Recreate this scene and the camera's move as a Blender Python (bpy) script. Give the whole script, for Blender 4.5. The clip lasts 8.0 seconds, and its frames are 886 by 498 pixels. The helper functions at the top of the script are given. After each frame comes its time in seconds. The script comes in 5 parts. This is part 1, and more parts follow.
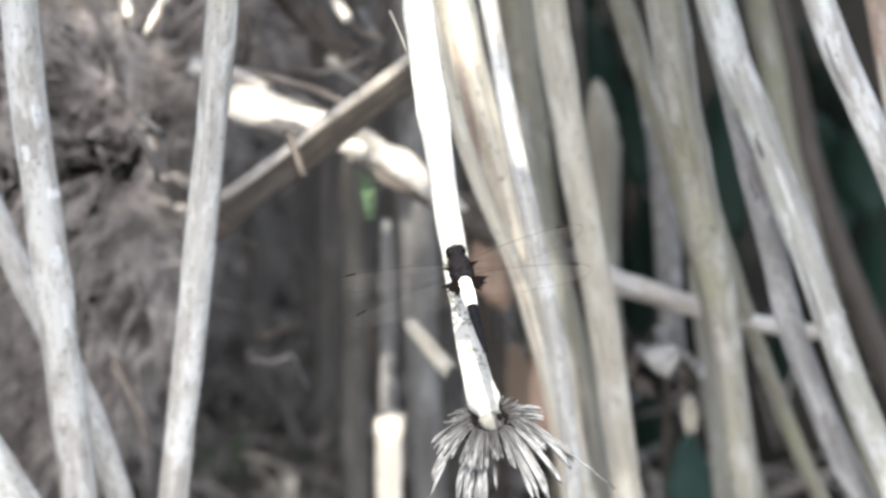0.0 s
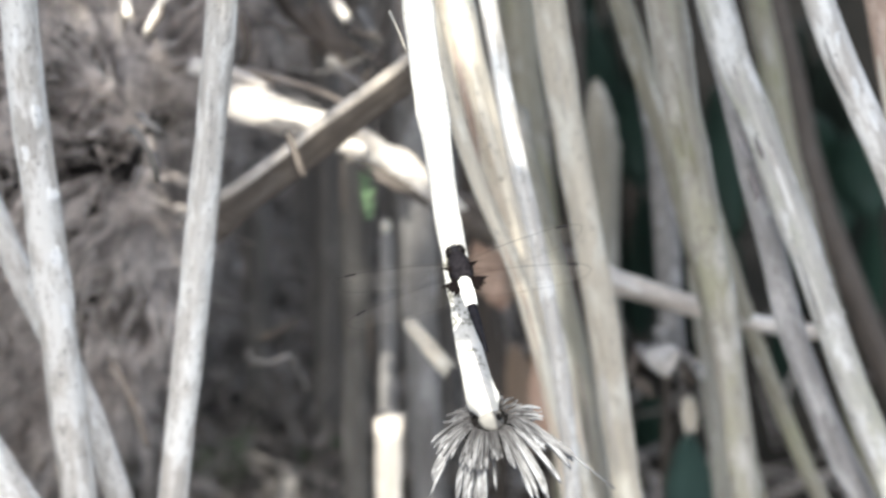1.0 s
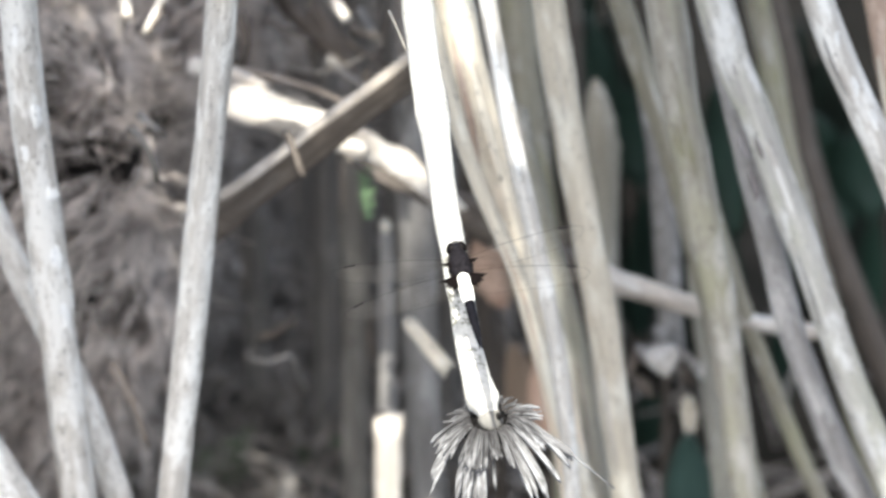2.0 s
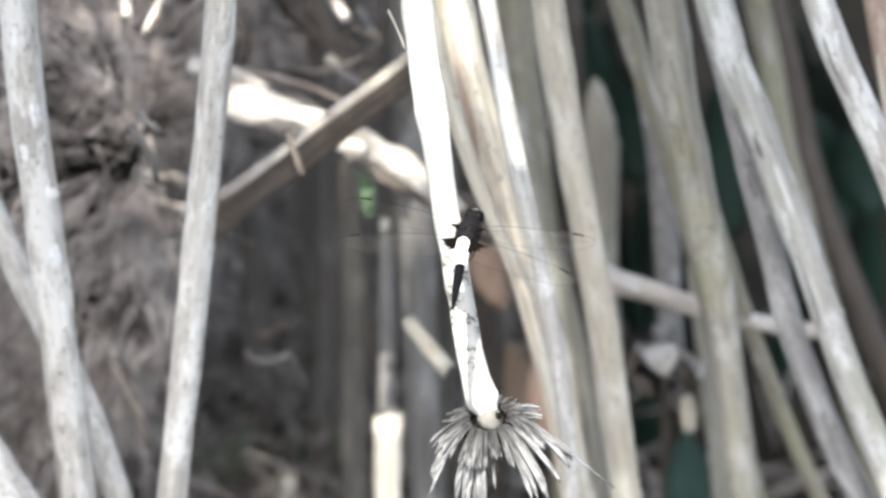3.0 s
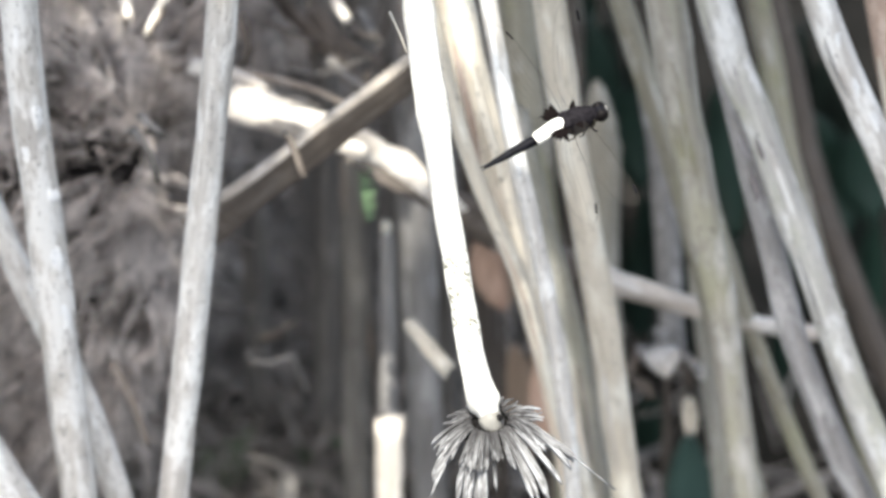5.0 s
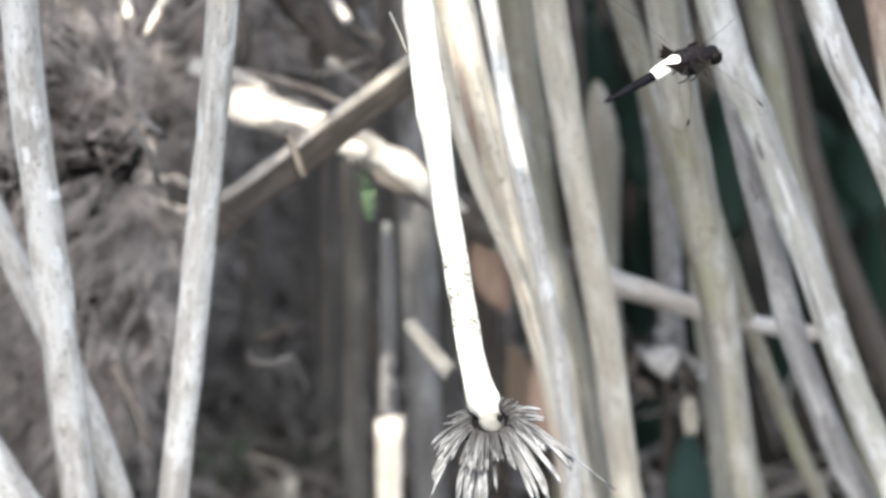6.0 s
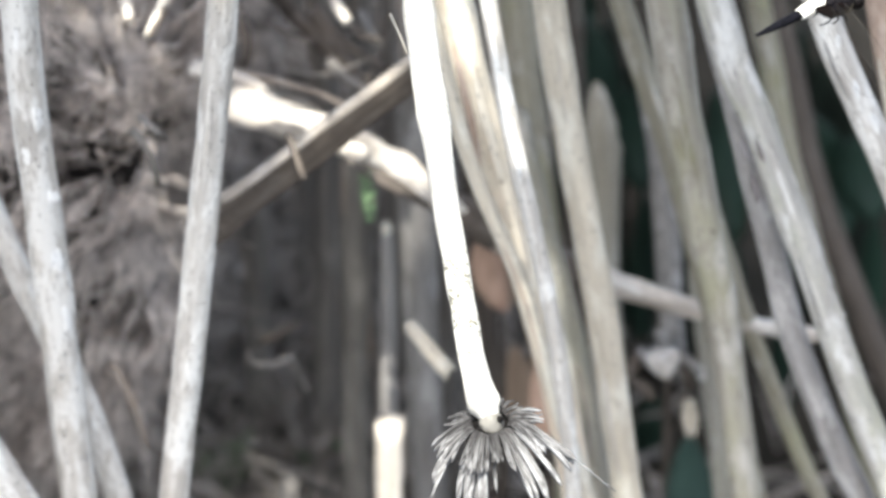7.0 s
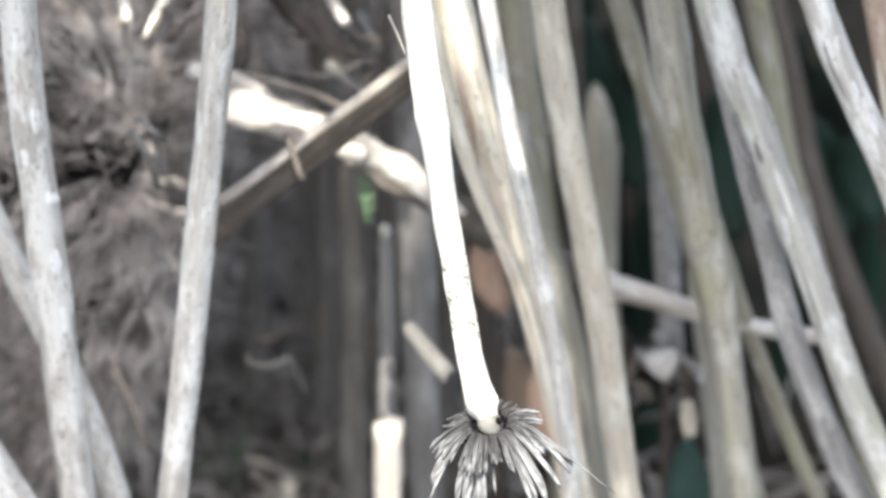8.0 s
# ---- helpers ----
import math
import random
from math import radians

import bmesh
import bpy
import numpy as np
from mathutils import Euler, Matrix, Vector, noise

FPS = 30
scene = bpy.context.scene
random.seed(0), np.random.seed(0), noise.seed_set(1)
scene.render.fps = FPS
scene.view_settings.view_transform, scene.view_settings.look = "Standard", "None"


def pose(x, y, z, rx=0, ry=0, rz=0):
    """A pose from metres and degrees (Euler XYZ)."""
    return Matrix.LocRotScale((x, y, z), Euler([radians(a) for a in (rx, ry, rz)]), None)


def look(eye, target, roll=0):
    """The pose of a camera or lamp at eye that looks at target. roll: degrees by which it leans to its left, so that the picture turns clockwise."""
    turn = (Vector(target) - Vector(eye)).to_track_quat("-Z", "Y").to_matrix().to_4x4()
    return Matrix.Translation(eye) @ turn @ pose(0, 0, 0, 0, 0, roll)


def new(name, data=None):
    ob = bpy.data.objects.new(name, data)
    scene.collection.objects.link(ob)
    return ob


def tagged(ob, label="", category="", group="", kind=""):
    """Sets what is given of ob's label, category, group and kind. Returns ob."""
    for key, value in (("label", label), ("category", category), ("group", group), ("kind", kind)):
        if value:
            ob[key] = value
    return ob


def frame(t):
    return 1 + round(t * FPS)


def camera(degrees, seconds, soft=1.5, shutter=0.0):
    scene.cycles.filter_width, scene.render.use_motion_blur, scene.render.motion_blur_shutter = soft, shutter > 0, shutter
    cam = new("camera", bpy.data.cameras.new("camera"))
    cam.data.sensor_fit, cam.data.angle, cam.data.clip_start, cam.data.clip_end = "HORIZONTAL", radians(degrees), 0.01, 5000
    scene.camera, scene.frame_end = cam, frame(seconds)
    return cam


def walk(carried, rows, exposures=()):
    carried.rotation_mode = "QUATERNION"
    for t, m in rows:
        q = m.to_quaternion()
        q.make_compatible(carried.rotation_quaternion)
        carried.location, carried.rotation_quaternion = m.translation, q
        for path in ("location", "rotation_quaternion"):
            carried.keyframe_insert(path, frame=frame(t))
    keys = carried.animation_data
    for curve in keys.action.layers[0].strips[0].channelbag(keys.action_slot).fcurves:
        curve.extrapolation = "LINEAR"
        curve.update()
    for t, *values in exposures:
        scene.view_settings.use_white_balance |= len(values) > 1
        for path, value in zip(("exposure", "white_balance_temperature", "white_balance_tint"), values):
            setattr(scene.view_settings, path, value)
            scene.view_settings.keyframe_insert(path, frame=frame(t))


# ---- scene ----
cam = camera(8.07, 8.0, soft=2.9)
cam.data.dof.use_dof = True
cam.data.dof.focus_distance = 1.99
cam.data.dof.aperture_fstop = 10.5
EYE = (0.0000, -1.5321, 1.6856)
walk(cam, [
    (0.0, look(EYE, (0.00000, 0.00000, 0.40000))),
    (0.5, look(EYE, (0.00005, 0.00000, 0.40000))),
    (1.0, look(EYE, (0.00014, 0.00000, 0.40000))),
    (1.5, look(EYE, (0.00018, 0.00000, 0.40000))),
    (2.2, look(EYE, (0.00032, -0.00012, 0.39986))),
    (3.0, look(EYE, (0.00043, -0.00021, 0.39975))),
    (3.5, look(EYE, (0.00032, -0.00014, 0.39983))),
    (4.0, look(EYE, (0.00011, 0.00009, 0.40011))),
    (4.5, look(EYE, (0.00004, 0.00017, 0.40021))),
    (5.2, look(EYE, (0.00000, 0.00020, 0.40023))),
    (6.0, look(EYE, (-0.00002, 0.00025, 0.40030))),
    (6.5, look(EYE, (-0.00009, 0.00039, 0.40047))),
    (7.0, look(EYE, (-0.00007, 0.00054, 0.40065))),
    (7.5, look(EYE, (0.00011, 0.00072, 0.40085))),
    (8.0, look(EYE, (0.00036, 0.00083, 0.40099))),
])

# ---- light ----
world = bpy.data.worlds.new("world")
scene.world = world
world.use_nodes = True
SUN_DOWN = Vector((0.11, 0.20, -0.973)).normalized()
sky = world.node_tree.nodes.new("ShaderNodeTexSky")
sky.sky_type, sky.sun_disc = "NISHITA", False
sky.sun_elevation = math.asin(-SUN_DOWN.z)
sky.sun_rotation = math.atan2(-SUN_DOWN.x, -SUN_DOWN.y)
sky.air_density, sky.dust_density, sky.ozone_density = 1.0, 6.0, 1.0
sky_back = world.node_tree.nodes["Background"]
sky_back.inputs["Strength"].default_value = 0.15
world.node_tree.links.new(sky.outputs["Color"], sky_back.inputs["Color"])
sun = new("sun", bpy.data.lights.new("sun", "SUN"))
sun.data.energy, sun.data.angle, sun.data.color = 3.6, radians(0.53), (1.0, 0.98, 0.965)
sun.matrix_world = look((0, 0, 5), Vector((0, 0, 5)) + SUN_DOWN)
scene.view_settings.exposure = 1.87
scene.view_settings.use_white_balance = True
scene.view_settings.white_balance_temperature = 6950
scene.view_settings.white_balance_tint = 4


# ---- materials ----
def shader(name):
    m = bpy.data.materials.new(name)
    m.use_nodes = True
    t = m.node_tree
    return m, t, t.nodes["Principled BSDF"]


def ramp(t, fac, stops):
    r = t.nodes.new("ShaderNodeValToRGB")
    t.links.new(fac, r.inputs["Fac"])
    while len(r.color_ramp.elements) < len(stops):
        r.color_ramp.elements.new(0.5)
    for e, (p, c) in zip(r.color_ramp.elements, stops):
        e.position, e.color = p, (*c, 1)
    return r.outputs["Color"]


def grain(t, scale, stretch=(1, 1, 1), detail=4, rough=0.55, seeded=True):
    """Noise in the thing's own space, shifted from thing to thing."""
    co = t.nodes.new("ShaderNodeTexCoord")
    mp = t.nodes.new("ShaderNodeMapping")
    mp.inputs["Scale"].default_value = stretch
    t.links.new(co.outputs["Object"], mp.inputs["Vector"])
    if seeded:
        info = t.nodes.new("ShaderNodeObjectInfo")
        mul = t.nodes.new("ShaderNodeMath")
        mul.operation = "MULTIPLY"
        mul.inputs[1].default_value = 7.0
        t.links.new(info.outputs["Random"], mul.inputs[0])
        t.links.new(mul.outputs[0], mp.inputs["Location"])
    n = t.nodes.new("ShaderNodeTexNoise")
    n.inputs["Scale"].default_value, n.inputs["Detail"].default_value, n.inputs["Roughness"].default_value = scale, detail, rough
    t.links.new(mp.outputs["Vector"], n.inputs["Vector"])
    return n.outputs["Fac"]


def mixed(t, fac, a, b, mode="MIX"):
    m = t.nodes.new("ShaderNodeMix")
    m.data_type, m.blend_type = "RGBA", mode
    for socket, v in ((m.inputs[0], fac), (m.inputs[6], a), (m.inputs[7], b)):
        if isinstance(v, bpy.types.NodeSocket):
            t.links.new(v, socket)
        elif isinstance(v, tuple):
            socket.default_value = (*v, 1)
        else:
            socket.default_value = v
    return m.outputs[2]


def bump(t, b, height, strength, distance):
    n = t.nodes.new("ShaderNodeBump")
    n.inputs["Strength"].default_value, n.inputs["Distance"].default_value = strength, distance
    t.links.new(height, n.inputs["Height"])
    t.links.new(n.outputs["Normal"], b.inputs["Normal"])


def bark(name, base, dark, pale, tinge=None, lichen=0.55, rough=0.75):
    """Dead skin of a stalk: long fine streaks, blotches, pale flakes and specks."""
    m, t, b = shader(name)
    streak = grain(t, 420, (1, 1, 0.06), 5, 0.6)
    blotch = grain(t, 55, (1, 1, 0.4), 4)
    flake = grain(t, 130, (1, 1, 0.3), 6, 0.65)
    speck = grain(t, 700, (1, 1, 0.5), 3)
    scar = grain(t, 85, (1, 1, 0.45), 5, 0.7)
    c = mixed(t, ramp(t, streak, ((0.32, (0, 0, 0)), (0.62, (1, 1, 1)))), dark, base)
    if tinge:
        c = mixed(t, ramp(t, blotch, ((0.48, (0, 0, 0)), (0.68, (0.8, 0.8, 0.8)))), c, tinge)
    c = mixed(t, ramp(t, flake, ((lichen - 0.05, (0, 0, 0)), (lichen + 0.07, (0.85, 0.85, 0.85)))), c, pale)
    c = mixed(t, ramp(t, scar, ((0.56, (0, 0, 0)), (0.66, (0.75, 0.75, 0.75)))), c, dark)
    c = mixed(t, ramp(t, speck, ((0.30, (0.7, 0.7, 0.7)), (0.40, (0, 0, 0)))), c, tuple(v * 0.45 for v in dark))
    t.links.new(c, b.inputs["Base Color"])
    b.inputs["Roughness"].default_value = rough
    b.inputs["Specular IOR Level"].default_value = 0.3
    bump(t, b, mixed(t, 0.4, streak, flake), 0.5, 0.0006)
    return m


grey_bark = bark("grey bark", (0.49, 0.465, 0.43), (0.32, 0.295, 0.27), (0.68, 0.67, 0.65), None, 0.47)
pale_bark = bark("pale bark", (0.58, 0.56, 0.53), (0.37, 0.34, 0.31), (0.80, 0.79, 0.765), None, 0.53)
cream_bark = bark("cream bark", (0.80, 0.725, 0.61), (0.59, 0.52, 0.42), (0.84, 0.79, 0.69), (0.64, 0.515, 0.40), 0.57)
straw_bark = bark("straw bark", (0.635, 0.583, 0.49), (0.43, 0.388, 0.32), (0.70, 0.675, 0.60), None, 0.56)
greenish_bark = bark("greenish grey bark", (0.42, 0.40, 0.355), (0.27, 0.25, 0.215), (0.56, 0.545, 0.51), (0.36, 0.35, 0.25), 0.57)
knob_skin = bark("cream stem end", (0.145, 0.139, 0.126), (0.08, 0.076, 0.067), (0.19, 0.183, 0.17), None, 0.56)
olive_bark = bark("olive bark", (0.33, 0.31, 0.25), (0.20, 0.18, 0.14), (0.46, 0.44, 0.40), (0.28, 0.28, 0.17), 0.60)
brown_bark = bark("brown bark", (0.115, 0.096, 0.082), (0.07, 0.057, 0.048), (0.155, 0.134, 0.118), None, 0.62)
mauve_bark = bark("mauve bark", (0.27, 0.26, 0.253), (0.165, 0.153, 0.148), (0.44, 0.43, 0.425), None, 0.58)
pink_bark = bark("pinkish bark", (0.50, 0.38, 0.31), (0.34, 0.25, 0.2), (0.58, 0.48, 0.42), None, 0.6)
stick_bark = bark("brown stick", (0.30, 0.25, 0.21), (0.17, 0.135, 0.11), (0.42, 0.37, 0.33), None, 0.6)
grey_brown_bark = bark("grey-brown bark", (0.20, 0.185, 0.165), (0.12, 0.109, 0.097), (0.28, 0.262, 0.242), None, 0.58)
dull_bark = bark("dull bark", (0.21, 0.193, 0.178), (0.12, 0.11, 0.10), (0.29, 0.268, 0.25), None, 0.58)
peeled_wood = bark("peeled wood", (0.62, 0.57, 0.515), (0.36, 0.31, 0.27), (0.70, 0.675, 0.64), (0.45, 0.40, 0.35), 0.55)
straw_stem = bark("bleached straw", (0.55, 0.535, 0.505), (0.46, 0.445, 0.415), (0.60, 0.59, 0.57), (0.52, 0.505, 0.455), 0.55)
# Pale tone that puts light on the stick's upper edge.
lit_split_wood = bark("split wood, painted lit", (0.37, 0.33, 0.295), (0.25, 0.22, 0.19), (0.46, 0.42, 0.385), None, 0.58)
bone_bark = bark("bone-coloured bark", (0.52, 0.49, 0.45), (0.34, 0.31, 0.27), (0.66, 0.64, 0.62), None, 0.55)
mossy_bark = bark("mossy pale bark", (0.50, 0.49, 0.455), (0.33, 0.315, 0.30), (0.68, 0.68, 0.67), (0.42, 0.425, 0.33), 0.56)
ashen_bark = bark("ashen bark", (0.42, 0.40, 0.35), (0.27, 0.255, 0.22), (0.54, 0.52, 0.48), (0.37, 0.365, 0.30), 0.58)
blunt_bark = bark("dim weathered bark", (0.38, 0.355, 0.30), (0.23, 0.21, 0.175), (0.48, 0.455, 0.405), (0.31, 0.285, 0.235), 0.58)
mauve_pale = bark("pale mauve bark", (0.37, 0.357, 0.352), (0.22, 0.21, 0.206), (0.54, 0.53, 0.525), None, 0.57)
lichen = bark("white lichen", (0.72, 0.72, 0.72), (0.58, 0.575, 0.56), (0.82, 0.815, 0.80), None, 0.5)
scar_dark = bark("dark scar", (0.22, 0.20, 0.20), (0.12, 0.11, 0.11), (0.40, 0.39, 0.40), None, 0.6)


def speckle(m, centre, reach):
    """Dark mould specks on a pale stem, thick about one place of it and thinning out from there."""
    t = m.node_tree
    b = t.nodes["Principled BSDF"]
    old = b.inputs["Base Color"].links[0].from_socket
    far = t.nodes.new("ShaderNodeVectorMath")
    far.operation = "DISTANCE"
    far.inputs[1].default_value = centre
    t.links.new(t.nodes.new("ShaderNodeTexCoord").outputs["Object"], far.inputs[0])
    fade = t.nodes.new("ShaderNodeMapRange")
    fade.inputs["From Min"].default_value, fade.inputs["From Max"].default_value = reach * 0.45, reach
    fade.inputs["To Min"].default_value, fade.inputs["To Max"].default_value = 1.0, 0.0
    t.links.new(far.outputs["Value"], fade.inputs["Value"])
    cluster = ramp(t, grain(t, 130, (1, 1, 0.6), 2), ((0.40, (0, 0, 0)), (0.52, (1, 1, 1))))
    dots = ramp(t, grain(t, 620, (1, 1, 0.7), 4, 0.7), ((0.48, (0, 0, 0)), (0.56, (1, 1, 1))))
    both = mixed(t, 1.0, mixed(t, 1.0, cluster, dots, "MULTIPLY"), fade.outputs["Result"], "MULTIPLY")
    t.links.new(mixed(t, both, old, (0.13, 0.128, 0.105)), b.inputs["Base Color"])


def fibre_material(name, light, mid, dark):
    m, t, b = shader(name)
    geo = t.nodes.new("ShaderNodeNewGeometry")
    c = ramp(t, geo.outputs["Random Per Island"], ((0.0, dark), (0.42, mid), (0.85, light)))
    n = grain(t, 260, detail=3)
    c = mixed(t, ramp(t, n, ((0.35, (0.4, 0.4, 0.4)), (0.6, (0, 0, 0)))), c, dark)
    lock = grain(t, 75, detail=2)
    c = mixed(t, ramp(t, lock, ((0.36, (0.7, 0.7, 0.7)), (0.47, (0, 0, 0)))), c, dark)
    c = mixed(t, ramp(t, lock, ((0.48, (0, 0, 0)), (0.62, (0.9, 0.9, 0.9)))), c, light)
    t.links.new(c, b.inputs["Base Color"])
    b.inputs["Roughness"].default_value = 0.85
    b.inputs["Specular IOR Level"].default_value = 0.2
    return m


root_fibre = fibre_material("root fibre", (0.82, 0.735, 0.68), (0.61, 0.53, 0.483), (0.13, 0.11, 0.10))
litter_mix = fibre_material("leaf litter", (0.47, 0.425, 0.39), (0.29, 0.262, 0.24), (0.10, 0.09, 0.082))


def soil_material(name, a, b_, c_):
    m, t, b = shader(name)
    n = grain(t, 38, detail=6, rough=0.65, seeded=False)
    k = grain(t, 240, detail=5, rough=0.7, seeded=False)
    c = ramp(t, n, ((0.3, a), (0.5, b_), (0.72, c_)))
    c = mixed(t, ramp(t, k, ((0.35, (0.7, 0.7, 0.7)), (0.6, (0, 0, 0)))), c, tuple(v * 0.5 for v in a))
    t.links.new(c, b.inputs["Base Color"])
    b.inputs["Roughness"].default_value = 0.95
    b.inputs["Specular IOR Level"].default_value = 0.08
    bump(t, b, k, 0.8, 0.004)
    return m


soil = soil_material("dark soil", (0.022, 0.020, 0.016), (0.040, 0.036, 0.029), (0.066, 0.059, 0.048))
core_soil = soil_material("matted soil", (0.014, 0.012, 0.011), (0.028, 0.024, 0.022), (0.055, 0.048, 0.043))


def leaf_material(name, a, b_):
    m, t, b = shader(name)
    n = grain(t, 90, (1, 1, 0.2), 4)
    t.links.new(ramp(t, n, ((0.35, a), (0.65, b_))), b.inputs["Base Color"])
    b.inputs["Roughness"].default_value = 0.5
    bump(t, b, n, 0.3, 0.001)
    return m


# Near-black leaf colour that stands in for the darkness between stalks.
gap_dark_leaf = leaf_material("near-black gap leaf", (0.009, 0.014, 0.010), (0.017, 0.026, 0.019))
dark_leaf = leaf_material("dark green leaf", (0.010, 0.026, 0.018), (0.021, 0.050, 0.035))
teal_leaf = leaf_material("bluish green leaf", (0.026, 0.055, 0.047), (0.052, 0.098, 0.084))
fresh_leaf = leaf_material("fresh green leaf", (0.095, 0.165, 0.075), (0.165, 0.265, 0.13))
dry_leaf = leaf_material("dry leaf", (0.20, 0.145, 0.105), (0.33, 0.25, 0.19))
rusty_leaf = leaf_material("rusty leaf", (0.27, 0.165, 0.115), (0.46, 0.31, 0.23))
canopy_leaf = leaf_material("overhanging leaf", (0.05, 0.10, 0.03), (0.09, 0.15, 0.05))


def bract_material():
    m, t, b = shader("grey bract")
    streak = grain(t, 1300, (1, 1, 0.035), 4, 0.6)
    patch = grain(t, 420, (1, 1, 0.10), 4)
    c = ramp(t, streak, ((0.40, (0.035, 0.033, 0.035)), (0.53, (0.13, 0.130, 0.136)), (0.66, (0.34, 0.345, 0.365))))
    c = mixed(t, ramp(t, patch, ((0.54, (0, 0, 0)), (0.68, (0.45, 0.45, 0.45)))), c, (0.52, 0.53, 0.55))
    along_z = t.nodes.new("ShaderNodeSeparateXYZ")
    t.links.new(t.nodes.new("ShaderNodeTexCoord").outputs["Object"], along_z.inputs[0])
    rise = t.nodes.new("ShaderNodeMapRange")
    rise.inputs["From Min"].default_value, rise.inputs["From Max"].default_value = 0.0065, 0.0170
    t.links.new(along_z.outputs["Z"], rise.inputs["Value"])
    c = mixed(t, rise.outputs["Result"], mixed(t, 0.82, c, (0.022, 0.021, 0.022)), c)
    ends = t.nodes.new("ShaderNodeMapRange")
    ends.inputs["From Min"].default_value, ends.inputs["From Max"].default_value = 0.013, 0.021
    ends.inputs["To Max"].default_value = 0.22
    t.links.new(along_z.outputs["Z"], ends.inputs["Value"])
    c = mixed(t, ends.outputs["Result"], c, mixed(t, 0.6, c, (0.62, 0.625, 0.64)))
    t.links.new(c, b.inputs["Base Color"])
    b.inputs["Roughness"].default_value = 0.95
    b.inputs["Specular IOR Level"].default_value = 0.08
    bump(t, b, streak, 0.7, 0.0004)
    return m


bract_skin = bract_material()


def plain(name, color, rough=0.5, metal=0.0, speck=None, coat=0.0, scale=600, gloss=0.12):
    m, t, b = shader(name)
    n = grain(t, scale, detail=3)
    t.links.new(ramp(t, n, ((0.35, color), (0.7, speck or tuple(v * 1.25 for v in color)))), b.inputs["Base Color"])
    b.inputs["Roughness"].default_value, b.inputs["Metallic"].default_value = rough, metal
    b.inputs["Coat Weight"].default_value = coat
    b.inputs["Specular IOR Level"].default_value = gloss
    return m


black_cuticle = plain("black cuticle", (0.003, 0.003, 0.004), 0.5, speck=(0.007, 0.007, 0.010), gloss=0.04)
thorax_hair = plain("thorax cuticle", (0.006, 0.0055, 0.0065), 0.7, speck=(0.016, 0.0145, 0.017), scale=900, gloss=0.02)
white_belt = plain("ivory white cuticle", (0.80, 0.79, 0.74), 0.5, speck=(0.84, 0.83, 0.80), gloss=0.4)
eye_gloss = plain("dark brown eye", (0.0045, 0.0038, 0.004), 0.5, gloss=0.06)
face_pale = plain("pale brow", (0.085, 0.083, 0.082), 0.4, gloss=0.15)
dull_olive = plain("dull olive cuticle", (0.016, 0.014, 0.010), 0.6)
smoky_patch = plain("smoky wing base", (0.004, 0.003, 0.003), 0.9, gloss=0.02)
vein_dark = plain("wing vein", (0.02, 0.015, 0.012), 0.5, gloss=0.1)
hollow_shade = plain("near-black hollow shade", (0.004, 0.0038, 0.0038), 0.95, speck=(0.016, 0.015, 0.015), gloss=0.02)


def wing_film():
    m, t, b = shader("wing membrane")
    b.inputs["Base Color"].default_value = (0.62, 0.58, 0.54, 1)
    b.inputs["Roughness"].default_value = 0.22
    n = grain(t, 900, detail=2)
    bump(t, b, n, 0.2, 0.0003)
    clear = t.nodes.new("ShaderNodeBsdfTransparent")
    mix = t.nodes.new("ShaderNodeMixShader")
    mix.inputs[0].default_value = 0.006
    t.links.new(clear.outputs[0], mix.inputs[1])
    t.links.new(b.outputs[0], mix.inputs[2])
    t.links.new(mix.outputs[0], t.nodes["Material Output"].inputs["Surface"])
    return m


wing_skin = wing_film()


# ---- shaping ----
def spline(pts, step):
    """Points along a smooth line through pts, about step metres apart."""
    p = [Vector(q) for q in pts]
    n = len(p)
    gaps = [(b - a).length for a, b in zip(p, p[1:])]
    slope = []
    for i in range(n):
        if i == 0:
            slope.append((p[1] - p[0]) / gaps[0])
        elif i == n - 1:
            slope.append((p[-1] - p[-2]) / gaps[-1])
        else:
            a, b = (p[i] - p[i - 1]) / gaps[i - 1], (p[i + 1] - p[i]) / gaps[i]
            slope.append((a * gaps[i] + b * gaps[i - 1]) / (gaps[i] + gaps[i - 1]))
    out = []
    for i in range(n - 1):
        k = max(2, int(gaps[i] / step))
        for j in range(k):
            u = j / k
            v = 1 - u
            out.append(p[i] * (1 + 2 * u) * v * v + slope[i] * gaps[i] * u * v * v + p[i + 1] * u * u * (3 - 2 * u) - slope[i + 1] * gaps[i] * u * u * v)
    out.append(p[-1])
    return out


